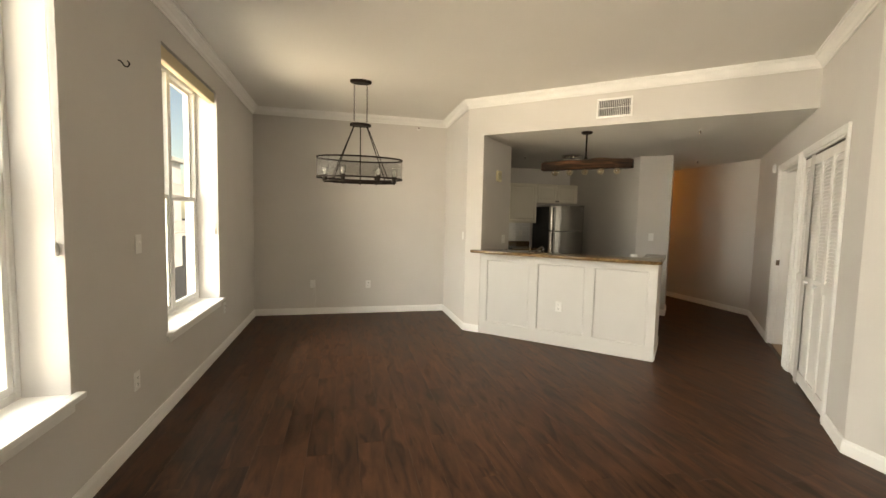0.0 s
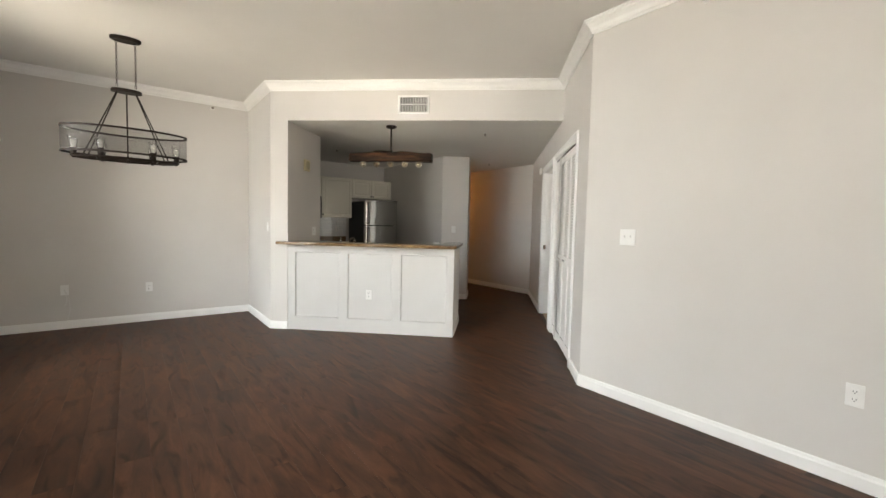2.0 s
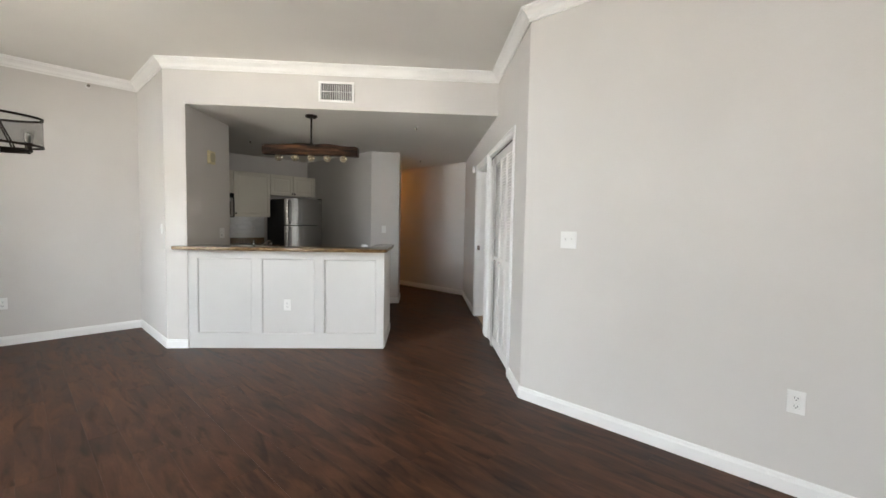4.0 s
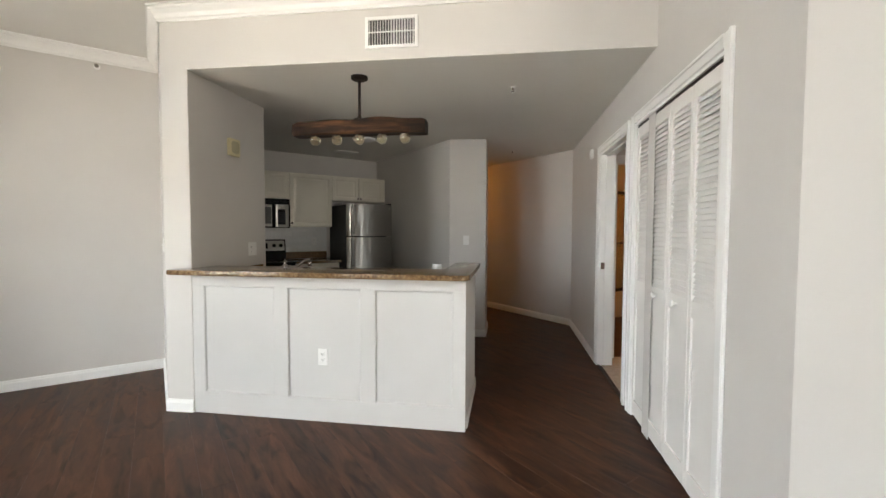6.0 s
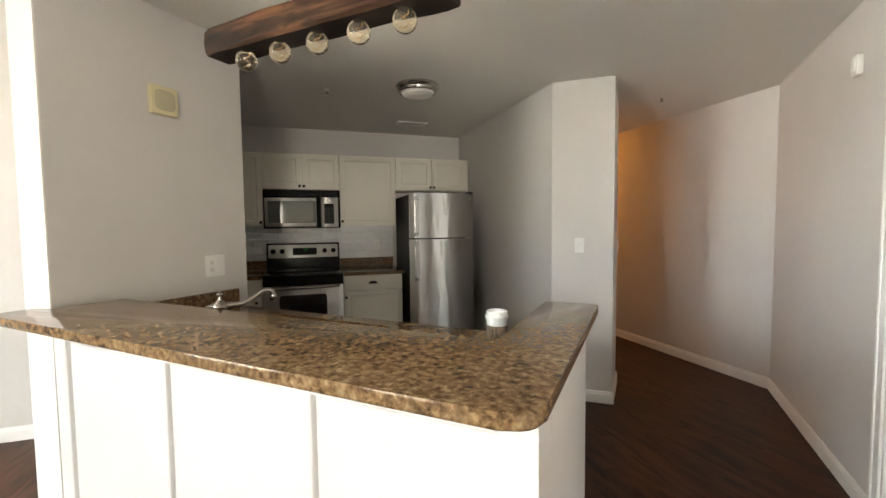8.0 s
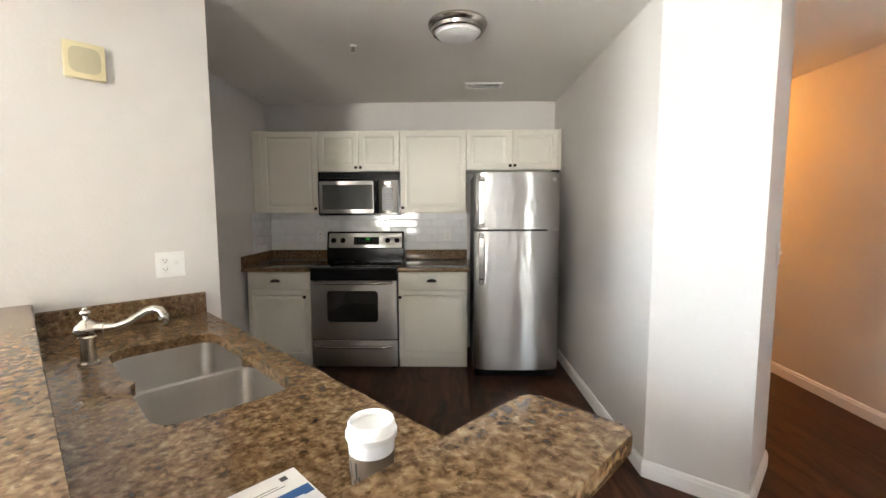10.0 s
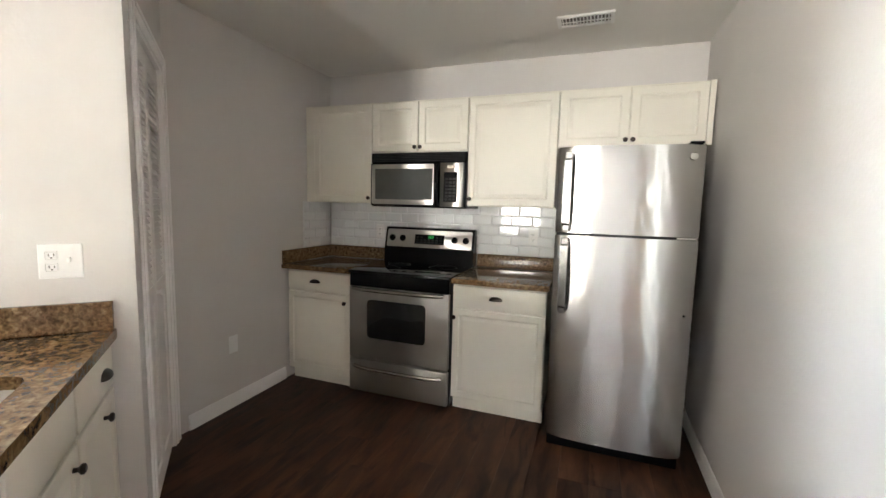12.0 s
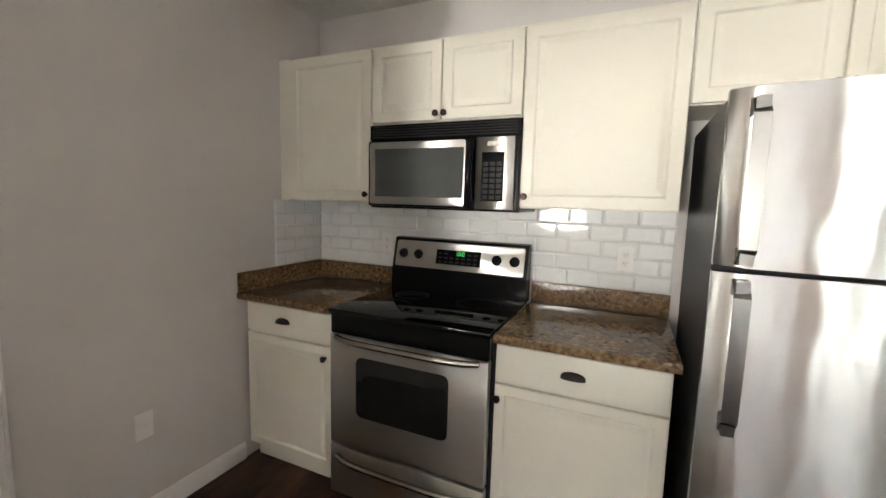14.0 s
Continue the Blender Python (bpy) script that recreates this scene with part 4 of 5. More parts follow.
def rounded(pts, radii, n=6):
    out = []
    for i, p in enumerate(pts):
        p, a, b, r = Vector(p), Vector(pts[i - 1]), Vector(pts[(i + 1) % len(pts)]), radii[i]
        if r == 0:
            out.append(tuple(p))
            continue
        d0, d1 = (a - p).normalized(), (b - p).normalized()
        for k in range(n + 1):
            t = k / n
            q = (p + d0 * r) * (1 - t) ** 2 + 2 * t * (1 - t) * p + (p + d1 * r) * t ** 2
            out.append(tuple(q))
    return out


def slab(pts, z0, z1, bev=0.008):
    bm = prism(bmesh.new(), pts, z0, z1)
    es = [e for e in bm.edges if abs(e.verts[0].co.z - e.verts[1].co.z) < 1e-6]
    bmesh.ops.bevel(bm, geom=es, offset=bev, segments=3, profile=0.5, affect="EDGES")
    return bm


top = rounded([(-2.075, 4.458), (0.022, 4.458), (0.022, 5.545), (-0.185, 5.545), (-0.185, 4.882), (KU + 0.004, 4.882), (KU + 0.004, IV - 0.010), (-2.075, IV - 0.014)],
              [0.05, 0.07, 0.02, 0.03, 0.0, 0.0, 0.0, 0.0])
solo("bar_top", slab(top, 1.019, 1.052), GRANITE, "polished brown speckled granite bar top", "countertop", m=DIAG)
SU0, SU1, SV0, SV1, SUM = -1.595, -0.835, 5.048, 5.390, -1.205
# sink counter with two cut-outs
cz0, cz1 = 0.878, 0.914


def holed_slab(outer, inner, z0, z1):
    bm = bmesh.new()
    edges = []
    for loop in (outer, inner):
        vs = [bm.verts.new((x, y, z1)) for x, y in loop]
        edges += [bm.edges.new((vs[k - 1], vs[k])) for k in range(len(vs))]
    faces = [f for f in bmesh.ops.triangle_fill(bm, use_beauty=True, edges=edges)["geom"] if isinstance(f, bmesh.types.BMFace)]
    made = bmesh.ops.extrude_face_region(bm, geom=faces)["geom"]
    bmesh.ops.translate(bm, vec=(0, 0, z0 - z1), verts=[v for v in made if isinstance(v, bmesh.types.BMVert)])
    return bm


hole = rounded([(SU0, SV0), (SUM - 0.035, SV0), (SUM, SV0 + 0.026), (SUM + 0.035, SV0), (SU1, SV0),
                (SU1, SV1), (SUM + 0.035, SV1), (SUM, SV1 - 0.026), (SUM - 0.035, SV1), (SU0, SV1)],
               [0.085, 0.03, 0.012, 0.03, 0.085, 0.085, 0.03, 0.012, 0.03, 0.085], 6)
solo("sink_counter", holed_slab([(KU + 0.004, 4.762), (-0.135, 4.762), (-0.135, 5.485), (KU + 0.004, 5.485)], hole, cz0, cz1), GRANITE,
     "polished brown granite sink counter", "countertop", m=DIAG)
solo("counter_riser", B(KU + 0.004, KU + 0.023, 4.885, 5.48, cz1 + 0.001, 1.016, 0.002), GRANITE, "brown granite backsplash strip beside the sink", "backsplash", m=DIAG)

sk = thing("kitchen_sink", "double bowl stainless undermount sink", "sink", DIAG)


def bowl(a, b, c, d, depth):
    bm = bmesh.new()
    rows = []
    for inset, z, rad in ((-0.012, cz0 - 0.002, 0.05), (0.0, cz0 - 0.002, 0.05), (0.006, cz0 - 0.03, 0.05), (0.012, cz0 - depth + 0.04, 0.055), (0.030, cz0 - depth + 0.008, 0.06), (0.075, cz0 - depth, 0.05)):
        pts = rounded([(a + inset, c + inset), (b - inset, c + inset), (b - inset, d - inset), (a + inset, d - inset)], [rad] * 4, 5)
        rows.append([bm.verts.new((x, y, z)) for x, y in pts])
    for p, q in zip(rows, rows[1:]):
        for i in range(len(p)):
            bm.faces.new([p[i], p[(i + 1) % len(p)], q[(i + 1) % len(p)], q[i]])
    bm.faces.new(rows[-1])
    return bm


for a, b in ((SU0 - 0.004, SUM - 0.012), (SUM + 0.012, SU1 + 0.004)):
    bw = part("bowl", bowl(a, b, SV0 - 0.004, SV1 + 0.004, 0.20), SINK, sk)
    part("drain", lathe(bmesh.new(), [(0, 0.003), (0.03, 0.004), (0.042, 0.002), (0.042, 0)], pose((a + b) / 2, (SV0 + SV1) / 2, cz0 - 0.2), 20), CHROME, bw)
part("divider", B(SUM - 0.014, SUM + 0.014, SV0 - 0.01, SV1 + 0.01, cz0 - 0.05, cz0 - 0.006, 0.008, 3), SINK, sk)

fc = thing("kitchen_faucet", "brushed nickel single lever faucet with a long curved spout", "faucet", DIAG @ pose(-1.482, 4.995, cz1 + 0.001))
part("base", lathe(bmesh.new(), [(0, 0), (0.030, 0), (0.030, 0.006), (0.022, 0.012), (0.019, 0.086), (0.025, 0.090), (0.023, 0.096), (0.032, 0.104), (0.0345, 0.115), (0.030, 0.128), (0.018, 0.139), (0.011, 0.145), (0, 0.145)], seg=28), NICKEL, fc)
part("finial", lathe(bmesh.new(), [(0.008, 0.143), (0.0065, 0.159), (0.012, 0.164), (0.0145, 0.169), (0.012, 0.174), (0.0055, 0.177), (0.007, 0.181), (0.0045, 0.186), (0, 0.187)], seg=20), NICKEL, fc)
part("lever", tube(bmesh.new(), [(-0.018, -0.006, 0.115), (-0.040, -0.013, 0.113), (-0.058, -0.018, 0.109), (-0.071, -0.022, 0.105)], 0.008, 12, radii=[0.017, 0.014, 0.010, 0.0045]), NICKEL, fc)
sp = [(0.014, 0.021, 0.118), (0.026, 0.042, 0.117), (0.028, 0.045, 0.117), (0.046, 0.074, 0.119), (0.063, 0.102, 0.132), (0.077, 0.125, 0.150), (0.090, 0.146, 0.166), (0.100, 0.165, 0.171), (0.109, 0.179, 0.165), (0.114, 0.187, 0.149)]
part("spout", tube(bmesh.new(), sp, 0.013, 14, radii=[0.017, 0.017, 0.013, 0.012, 0.011, 0.011, 0.0115, 0.013, 0.014, 0.0145]), NICKEL, fc)
part("nozzle", lathe(bmesh.new(), [(0, 0.150), (0.0150, 0.150), (0.0162, 0.141), (0.0158, 0.123), (0.0125, 0.118), (0, 0.118)], pose(0.114, 0.188, 0), 20), CHROME, fc, "polished aerator ring")

# ---- cabinets ----


def panel_door(a, b, z0, z1, y, bm=None, st=0.05):
    """A raised-panel cabinet door whose face looks towards -y at y."""
    bm = bm or bmesh.new()
    rows = []
    for o, dy in ((0, 0.019), (0, 0.003), (0.003, 0), (st - 0.004, 0), (st, 0.0025), (st + 0.004, 0.0060), (st + 0.012, 0.0060), (st + 0.030, 0.0028), (st + 0.033, 0.0025)):
        rows.append([bm.verts.new(p) for p in ((a + o, y + dy, z0 + o), (b - o, y + dy, z0 + o), (b - o, y + dy, z1 - o), (a + o, y + dy, z1 - o))])
    bm.faces.new(rows[0])
    for p, q in zip(rows, rows[1:]):
        for k in range(4):
            bm.faces.new([p[k], p[(k + 1) % 4], q[(k + 1) % 4], q[k]])
    bm.faces.new(rows[-1])
    return bm


def knob_at(x, y, z, parent, label="dark bronze round knob"):
    prof = [(0, 0), (0.007, 0), (0.006, 0.010), (0.010, 0.014), (0.0145, 0.018), (0.0145, 0.024), (0.010, 0.028), (0, 0.029)]
    return part("knob", lathe(bmesh.new(), prof, pose(x, y, z, 90), 16), BRONZE, parent, label)


def cup_pull(x, y, z, parent):
    bm = bmesh.new()
    n, rows = 12, []
    for s in range(5):
        t = s / 4 * math.pi / 2
        rows.append([bm.verts.new((x + 0.044 * math.cos(math.pi * k / n), y - 0.002 - 0.022 * math.sin(t) * math.sin(math.pi * k / n) ** 0.6,
                                   z - 0.010 + 0.026 * math.cos(t) * math.sin(math.pi * k / n) ** 0.7)) for k in range(n + 1)])
    for p, q in zip(rows, rows[1:]):
        for k in range(n):
            bm.faces.new([p[k], p[k + 1], q[k + 1], q[k]])
    bmesh.ops.remove_doubles(bm, verts=bm.verts, dist=1e-5)
    bmesh.ops.solidify(bm, geom=list(bm.faces), thickness=0.002)
    return part("cup_pull", bm, BRONZE, parent, "dark bronze cup pull")


def wall_cabinet(a, b, z0, z1, doors, knobs, label, yf=7.225, filler=None):
    ob = thing("wall_cabinet", label, "cabinet", pose(0, 0, 0), "kitchen wall cabinets")
    bm = B(a + 0.001, b - 0.001, yf + 0.001, CN - 0.012, z0, z1)
    if filler:
        box(bm, *filler, yf - 0.012, yf + 0.02, z0, z1)
    part("body", bm, CREAM, ob, smooth=False)
    for (c, d), (kx, kz) in zip(doors, knobs):
        dr = part("door", panel_door(c + 0.004, d - 0.004, z0 + 0.006, z1 - 0.012, yf - 0.020), CREAM, ob, smooth=False)
        knob_at(kx, yf - 0.020, kz, dr)
    return ob


wall_cabinet(1.778, 2.305, 1.385, 2.132, [(1.778, 2.305)], [(2.282, 1.425)], "cream raised-panel wall cabinet beside the microwave", filler=(1.703, 1.777))
wall_cabinet(2.305, 3.058, 1.764, 2.132, [(2.305, 2.682), (2.682, 3.058)], [(2.661, 1.796), (2.703, 1.796)], "short cream two-door wall cabinet over the microwave")
wall_cabinet(3.058, 3.664, 1.380, 2.132, [(3.058, 3.664)], [(3.084, 1.430)], "cream raised-panel wall cabinet beside the fridge")
wall_cabinet(3.664, 4.495, 1.768, 2.132, [(3.664, 4.081), (4.081, 4.495)], [(4.061, 1.806), (4.103, 1.806)], "short cream two-door wall cabinet over the fridge", filler=(4.496, 4.525))


def base_cabinet(a, b, label, pull_x, knob_x, yf=6.955):
    ob = thing("base_cabinet", label, "cabinet", pose(0, 0, 0), "kitchen base cabinets")
    part("body", B(a, b, yf, CN - 0.012, 0.095, 0.874), CREAM, ob, smooth=False)
    part("toe_kick", B(a, b, yf + 0.045, yf + 0.065, 0.002, 0.095), CREAM, ob, smooth=False)
    dw_ = part("drawer_front", B(a + 0.004, b - 0.004, yf - 0.020, yf - 0.001, 0.720, 0.864, 0.006, 2), CREAM, ob)
    cup_pull(pull_x, yf - 0.020, 0.795, dw_)
    dr = part("door", panel_door(a + 0.004, b - 0.004, 0.105, 0.708, yf - 0.020, st=0.042), CREAM, ob, smooth=False)
    knob_at(knob_x, yf - 0.020, 0.655, dr)
    return ob


base_cabinet(1.735, 2.290, "cream base cabinet with a drawer in the corner", 1.985, 2.245)
base_cabinet(3.064, 3.668, "cream base cabinet with a drawer between range and fridge", 3.355, 3.082)
solo("corner_counter", slab([(CW + 0.003, 6.905), (2.297, 6.905), (2.297, CN - 0.003), (CW + 0.003, CN - 0.003)], 0.877, 0.912, 0.006), GRANITE,
     "polished brown granite counter in the corner", "countertop")
solo("side_counter", slab([(3.064, 6.905), (3.685, 6.905), (3.685, CN - 0.003), (3.064, CN - 0.003)], 0.877, 0.912, 0.006), GRANITE,
     "polished brown granite counter beside the fridge", "countertop")
solo("corner_backsplash", B(CW + 0.023, 2.297, CN - 0.022, CN - 0.003, 0.913, 1.012, 0.002), GRANITE, "brown granite backsplash strip behind the corner counter", "backsplash")
solo("wall_backsplash", B(CW + 0.003, CW + 0.022, 6.910, CN - 0.003, 0.913, 1.012, 0.002), GRANITE, "brown granite backsplash strip on the side wall", "backsplash")
solo("side_backsplash", B(3.066, 3.685, CN - 0.022, CN - 0.003, 0.913, 1.012, 0.002), GRANITE, "brown granite backsplash strip beside the fridge", "backsplash")

# sink cabinets, facing the kitchen
sc = thing("sink_cabinet", "cream sink cabinet with dark knobs and cup pulls", "cabinet", DIAG @ pose(0.07, 5.452, 0, 0, 0, 180))
bm = B(0.215, 2.055, 0, 0.02, 0.095, 0.876)
for x0 in (0.215, 2.037):
    box(bm, x0, x0 + 0.018, 0.02, 0.66, 0.095, 0.876)
box(bm, 0.233, 2.037, 0.02, 0.66, 0.095, 0.113)
part("body", bm, CREAM, sc, smooth=False)
part("toe_kick", B(0.215, 2.055, 0.05, 0.07, 0.002, 0.095), CREAM, sc, smooth=False)
for a, b, kx, px in ((1.66, 2.045, 1.90, 1.925), (1.26, 1.65, 1.60, 0), (0.86, 1.25, 0.92, 0), (0.40, 0.85, 0.78, 0.625)):
    d = part("drawer_front", B(a + 0.003, b - 0.003, -0.020, -0.001, 0.720, 0.864, 0.006, 2), CREAM, sc)
    if px:
        cup_pull(px, -0.020, 0.795, d)
    d = part("door", panel_door(a + 0.003, b - 0.003, 0.105, 0.708, -0.020, st=0.042), CREAM, sc, smooth=False)
    knob_at(kx, -0.020, 0.655, d)

# ---- range ----
rg = thing("electric_range", "stainless electric range with a black glass cooktop", "stove", pose(2.301, 0, 0))
RW = 0.758
part("body", B(0.002, RW - 0.002, 6.935, CN - 0.03, 0.03, 0.895), BLACKSIDE, rg, smooth=False)
for x in (0.05, RW - 0.05):
    for y in (6.98, 7.44):
        part("foot", cyl(bmesh.new(), (x, y, 0), (x, y, 0.035), 0.016, seg=10), BLACK, rg)
bm = B(0, RW, 6.885, 7.475, 0.895, 0.917, 0.006, 2)
ct = part("cooktop", bm, CERAN, rg, "glossy black ceramic cooktop")
od = part("oven_door", B(0.006, RW - 0.006, 6.893, 6.934, 0.285, 0.800, 0.006, 2), STEEL, rg)
bm = slab(rounded([(0.150, 0.440), (0.592, 0.440), (0.592, 0.715), (0.150, 0.715)], [0.035] * 4, 5), -0.002, 0.0025, 0.001)
bmesh.ops.transform(bm, matrix=Matrix.Translation((0, 6.8925, 0)) @ Matrix.Rotation(radians(90), 4, "X"), verts=bm.verts)
part("oven_window", bm, WINDOWGLASS, od, "dark oven glass")
part("door_top_trim", B(0.006, RW - 0.006, 6.898, 6.934, 0.802, 0.893, 0.004), BLACK, rg)


def bar_handle(x0, x1, y, z, parent, r=0.0135, bow=0.036):
    n = 14
    pts = [(x0 + 0.004, y, z)] + [(x0 + (x1 - x0) * k / n, y - bow * (1 - (2 * k / n - 1) ** 6) - 0.006, z + 0.002) for k in range(n + 1)] + [(x1 - 0.004, y, z)]
    return part("handle", tube(bmesh.new(), pts, r, 12), NICKEL, parent, "brushed steel bar handle")


bar_handle(0.045, RW - 0.045, 6.893, 0.787, od)
dr = part("storage_drawer", B(0.006, RW - 0.006, 6.893, 6.934, 0.040, 0.272, 0.006, 2), STEEL, rg)
bar_handle(0.050, RW - 0.050, 6.893, 0.226, dr)
bm = bmesh.new()
pts = [(7.425, 0.915), (7.512, 0.915), (7.512, 1.190), (7.500, 1.200), (7.470, 1.196), (7.430, 1.030)]
lo, hi = [bm.verts.new((0.0, y, z)) for y, z in pts], [bm.verts.new((RW, y, z)) for y, z in pts]
bm.faces.new(lo)
bm.faces.new(hi)
for i in range(6):
    bm.faces.new([lo[i], lo[(i + 1) % 6], hi[(i + 1) % 6], hi[i]])
bg = part("backguard", bm, BLACK, rg, smooth=False)
tilt = math.degrees(math.atan2(0.040, 0.166))
CPM = pose(0, 7.4287, 1.030, -tilt)
bm = slab(rounded([(0.018, 0.012), (RW - 0.018, 0.012), (RW - 0.018, 0.155), (0.018, 0.155)], [0.012] * 4, 4), 0, 0.004, 0.001)
bmesh.ops.transform(bm, matrix=CPM @ Matrix.Rotation(radians(90), 4, "X"), verts=bm.verts)
part("control_panel", bm, STEEL, bg, "brushed steel control panel")
bm = B(0.265, 0.515, -0.0062, -0.002, 0.040, 0.118, 0.001)
bmesh.ops.transform(bm, matrix=CPM, verts=bm.verts)
part("clock_panel", bm, BLACK, bg)
bm = bmesh.new()
for i, seg in enumerate(("0110000", "1111110", "1111110")):
    x, z, w, h = 0.372 + i * 0.020, 0.090, 0.012, 0.022
    bars = ((x, x + w, z + h - 0.002, z + h), (x + w - 0.002, x + w, z + h / 2, z + h), (x + w - 0.002, x + w, z, z + h / 2), (x, x + w, z, z + 0.002),
            (x, x + 0.002, z, z + h / 2), (x, x + 0.002, z + h / 2, z + h), (x, x + w, z + h / 2 - 0.001, z + h / 2 + 0.001))
    for on, (a, b, c, d) in zip(seg, bars):
        if on == "1":
            box(bm, a, b, -0.0068, -0.006, c, d)
bmesh.ops.transform(bm, matrix=CPM, verts=bm.verts)
part("clock_digits", bm, DISPLAY, bg, "green lit clock digits", False)
bm = bmesh.new()
for r in range(3):
    for c in range(7):
        if not (r == 2 and 2 <= c <= 4):
            box(bm, 0.278 + c * 0.033, 0.298 + c * 0.033, -0.0067, -0.006, 0.048 + r * 0.022, 0.058 + r * 0.022)
bmesh.ops.transform(bm, matrix=CPM, verts=bm.verts)
part("touch_keys", bm, BLACKSIDE, bg, smooth=False)
for x in (0.066, 0.158, RW - 0.158, RW - 0.066):
    kb = part("control_knob", lathe(bmesh.new(), [(0, 0), (0.026, 0), (0.026, 0.004), (0.021, 0.006), (0.019, 0.022), (0.016, 0.025), (0, 0.025)], CPM @ pose(x, -0.004, 0.083, 90), 22), BLACK, bg)
    part("grip", B(-0.005, 0.005, -0.018, 0.018, 0.024, 0.032, 0.002), BLACK, kb).matrix_local = CPM @ pose(x, -0.004, 0.083, 90)
bm = bmesh.new()
for x, y, r in ((0.20, 7.06, 0.11), (0.56, 7.06, 0.09), (0.20, 7.30, 0.085), (0.56, 7.30, 0.105)):
    tube(bm, [(x + r * math.cos(k * math.pi / 18), y + r * math.sin(k * math.pi / 18), 0.9172) for k in range(36)], 0.0009, 4, True)
part("burner_rings", bm, BLACKSIDE, ct)

# ---- microwave ----
mw = thing("microwave_oven", "stainless over-the-range microwave with black trim", "microwave", pose(2.304, 7.210, 1.361))
MW, MH = 0.758, 0.398
part("body", B(0, MW, 0, CN - 7.210 - 0.012, 0, MH, 0.004), BLACK, mw)
bm = bmesh.new()
box(bm, 0.004, MW - 0.004, -0.016, 0.0, 0.325, MH - 0.003, 0.003)
gr = part("vent_grille", bm, BLACK, mw)
me = mesh_of("louver", B(0.02, MW - 0.02, -0.006, 0.002, -0.003, 0.003), BLACKSIDE, False)
for i in range(5):
    s = new("louver", me)
    s.parent = gr
    s.matrix_local = pose(0, -0.014, 0.336 + i * 0.012, 20)
door = part("door", B(0.004, 0.530, -0.030, -0.001, 0.010, 0.320, 0.006, 2), BLACK, mw)
bm = slab(rounded([(0.016, 0.020), (0.514, 0.020), (0.514, 0.312), (0.016, 0.312)], [0.012] * 4, 4), 0, 0.004, 0.001)
bmesh.ops.transform(bm, matrix=Matrix.Translation((0, -0.0295, 0)) @ Matrix.Rotation(radians(90), 4, "X"), verts=bm.verts)
part("door_skin", bm, STEEL, door, "brushed steel door face")
part("door_window", B(0.046, 0.508, -0.0350, -0.0325, 0.056, 0.280, 0.001), MWGLASS, door, "grey tinted glass window")
hp = [(0.545, -0.028, 0.025), (0.542, -0.052, 0.06), (0.540, -0.062, 0.16), (0.542, -0.052, 0.26), (0.545, -0.028, 0.305)]
part("handle", tube(bmesh.new(), hp, 0.015, 12, radii=[0.017, 0.016, 0.015, 0.016, 0.017]), BLACK, door, "curved black handle")
pn = part("control_panel", B(0.562, MW - 0.022, -0.030, -0.001, 0.010, 0.320, 0.005, 2), STEEL, mw)
part("keypad", B(0.592, 0.692, -0.0325, -0.029, 0.045, 0.255, 0.002), BLACK, pn)
bm = bmesh.new()
for r in range(7):
    for c in range(3):
        box(bm, 0.600 + c * 0.030, 0.622 + c * 0.030, -0.0334, -0.032, 0.054 + r * 0.024, 0.070 + r * 0.024)
part("keys", bm, BLACKSIDE, pn, smooth=False)
part("badge", B(0.615, 0.668, -0.0325, -0.029, 0.280, 0.300, 0.001), NICKEL, pn)
part("side_trim", B(MW - 0.020, MW - 0.001, -0.026, -0.001, 0.008, 0.320, 0.004), BLACK, mw)

# ---- fridge ----
fr = thing("refrigerator", "stainless top-freezer refrigerator with black sides", "refrigerator", pose(3.712, 6.722, 0))
FW = 0.694
part("cabinet", B(0.003, FW - 0.003, 0.070, 0.735, 0.045, 1.694, 0.004), BLACKSIDE, fr, "black textured steel side")
part("base_grille", B(0.01, FW - 0.01, 0.045, 0.072, 0.012, 0.075, 0.003), BLACK, fr)
for x in (0.06, FW - 0.06):
    for y in (0.09, 0.68):
        part("foot", cyl(bmesh.new(), (x, y, 0), (x, y, 0.05), 0.017, seg=10), BLACK, fr)


def fridge_door(z0, z1):
    """A door whose front swells a little and rounds off at both sides."""
    n = 22
    front = [(FW * k / n, 0.020 * (2 * k / n - 1) ** 2 + 0.018 * abs(2 * k / n - 1) ** 14) for k in range(n + 1)]
    pts = front + [(FW, 0.064), (0, 0.064)]
    bm = prism(bmesh.new(), pts, z0, z1)
    es = [e for e in bm.edges if abs(e.verts[0].co.z - e.verts[1].co.z) < 1e-6]
    bmesh.ops.bevel(bm, geom=es, offset=0.004, segments=2, profile=0.5, affect="EDGES")
    return bm


def fridge_handle(z0, z1, parent):
    bm = bmesh.new()
    n = 10
    rows = []
    for k in range(n + 1):
        t = k / n
        z = z0 + (z1 - z0) * t
        out = -0.050 + 0.042 * max(0, 1 - min(t, 1 - t) / 0.10) ** 1.5
        rows.append([bm.verts.new((x, y, z)) for x, y in ((0.038, out), (0.075, out - 0.004), (0.078, out + 0.010), (0.040, out + 0.013))])
    for p, q in zip(rows, rows[1:]):
        for j in range(4):
            bm.faces.new([p[j], p[(j + 1) % 4], q[(j + 1) % 4], q[j]])
    bm.faces.new(rows[0])
    bm.faces.new(rows[-1])
    box(bm, 0.043, 0.073, -0.040, 0.020, z0, z0 + 0.04)
    box(bm, 0.043, 0.073, -0.040, 0.020, z1 - 0.04, z1)
    return part("handle", bm, HANDLE, parent, "flat dark steel handle")


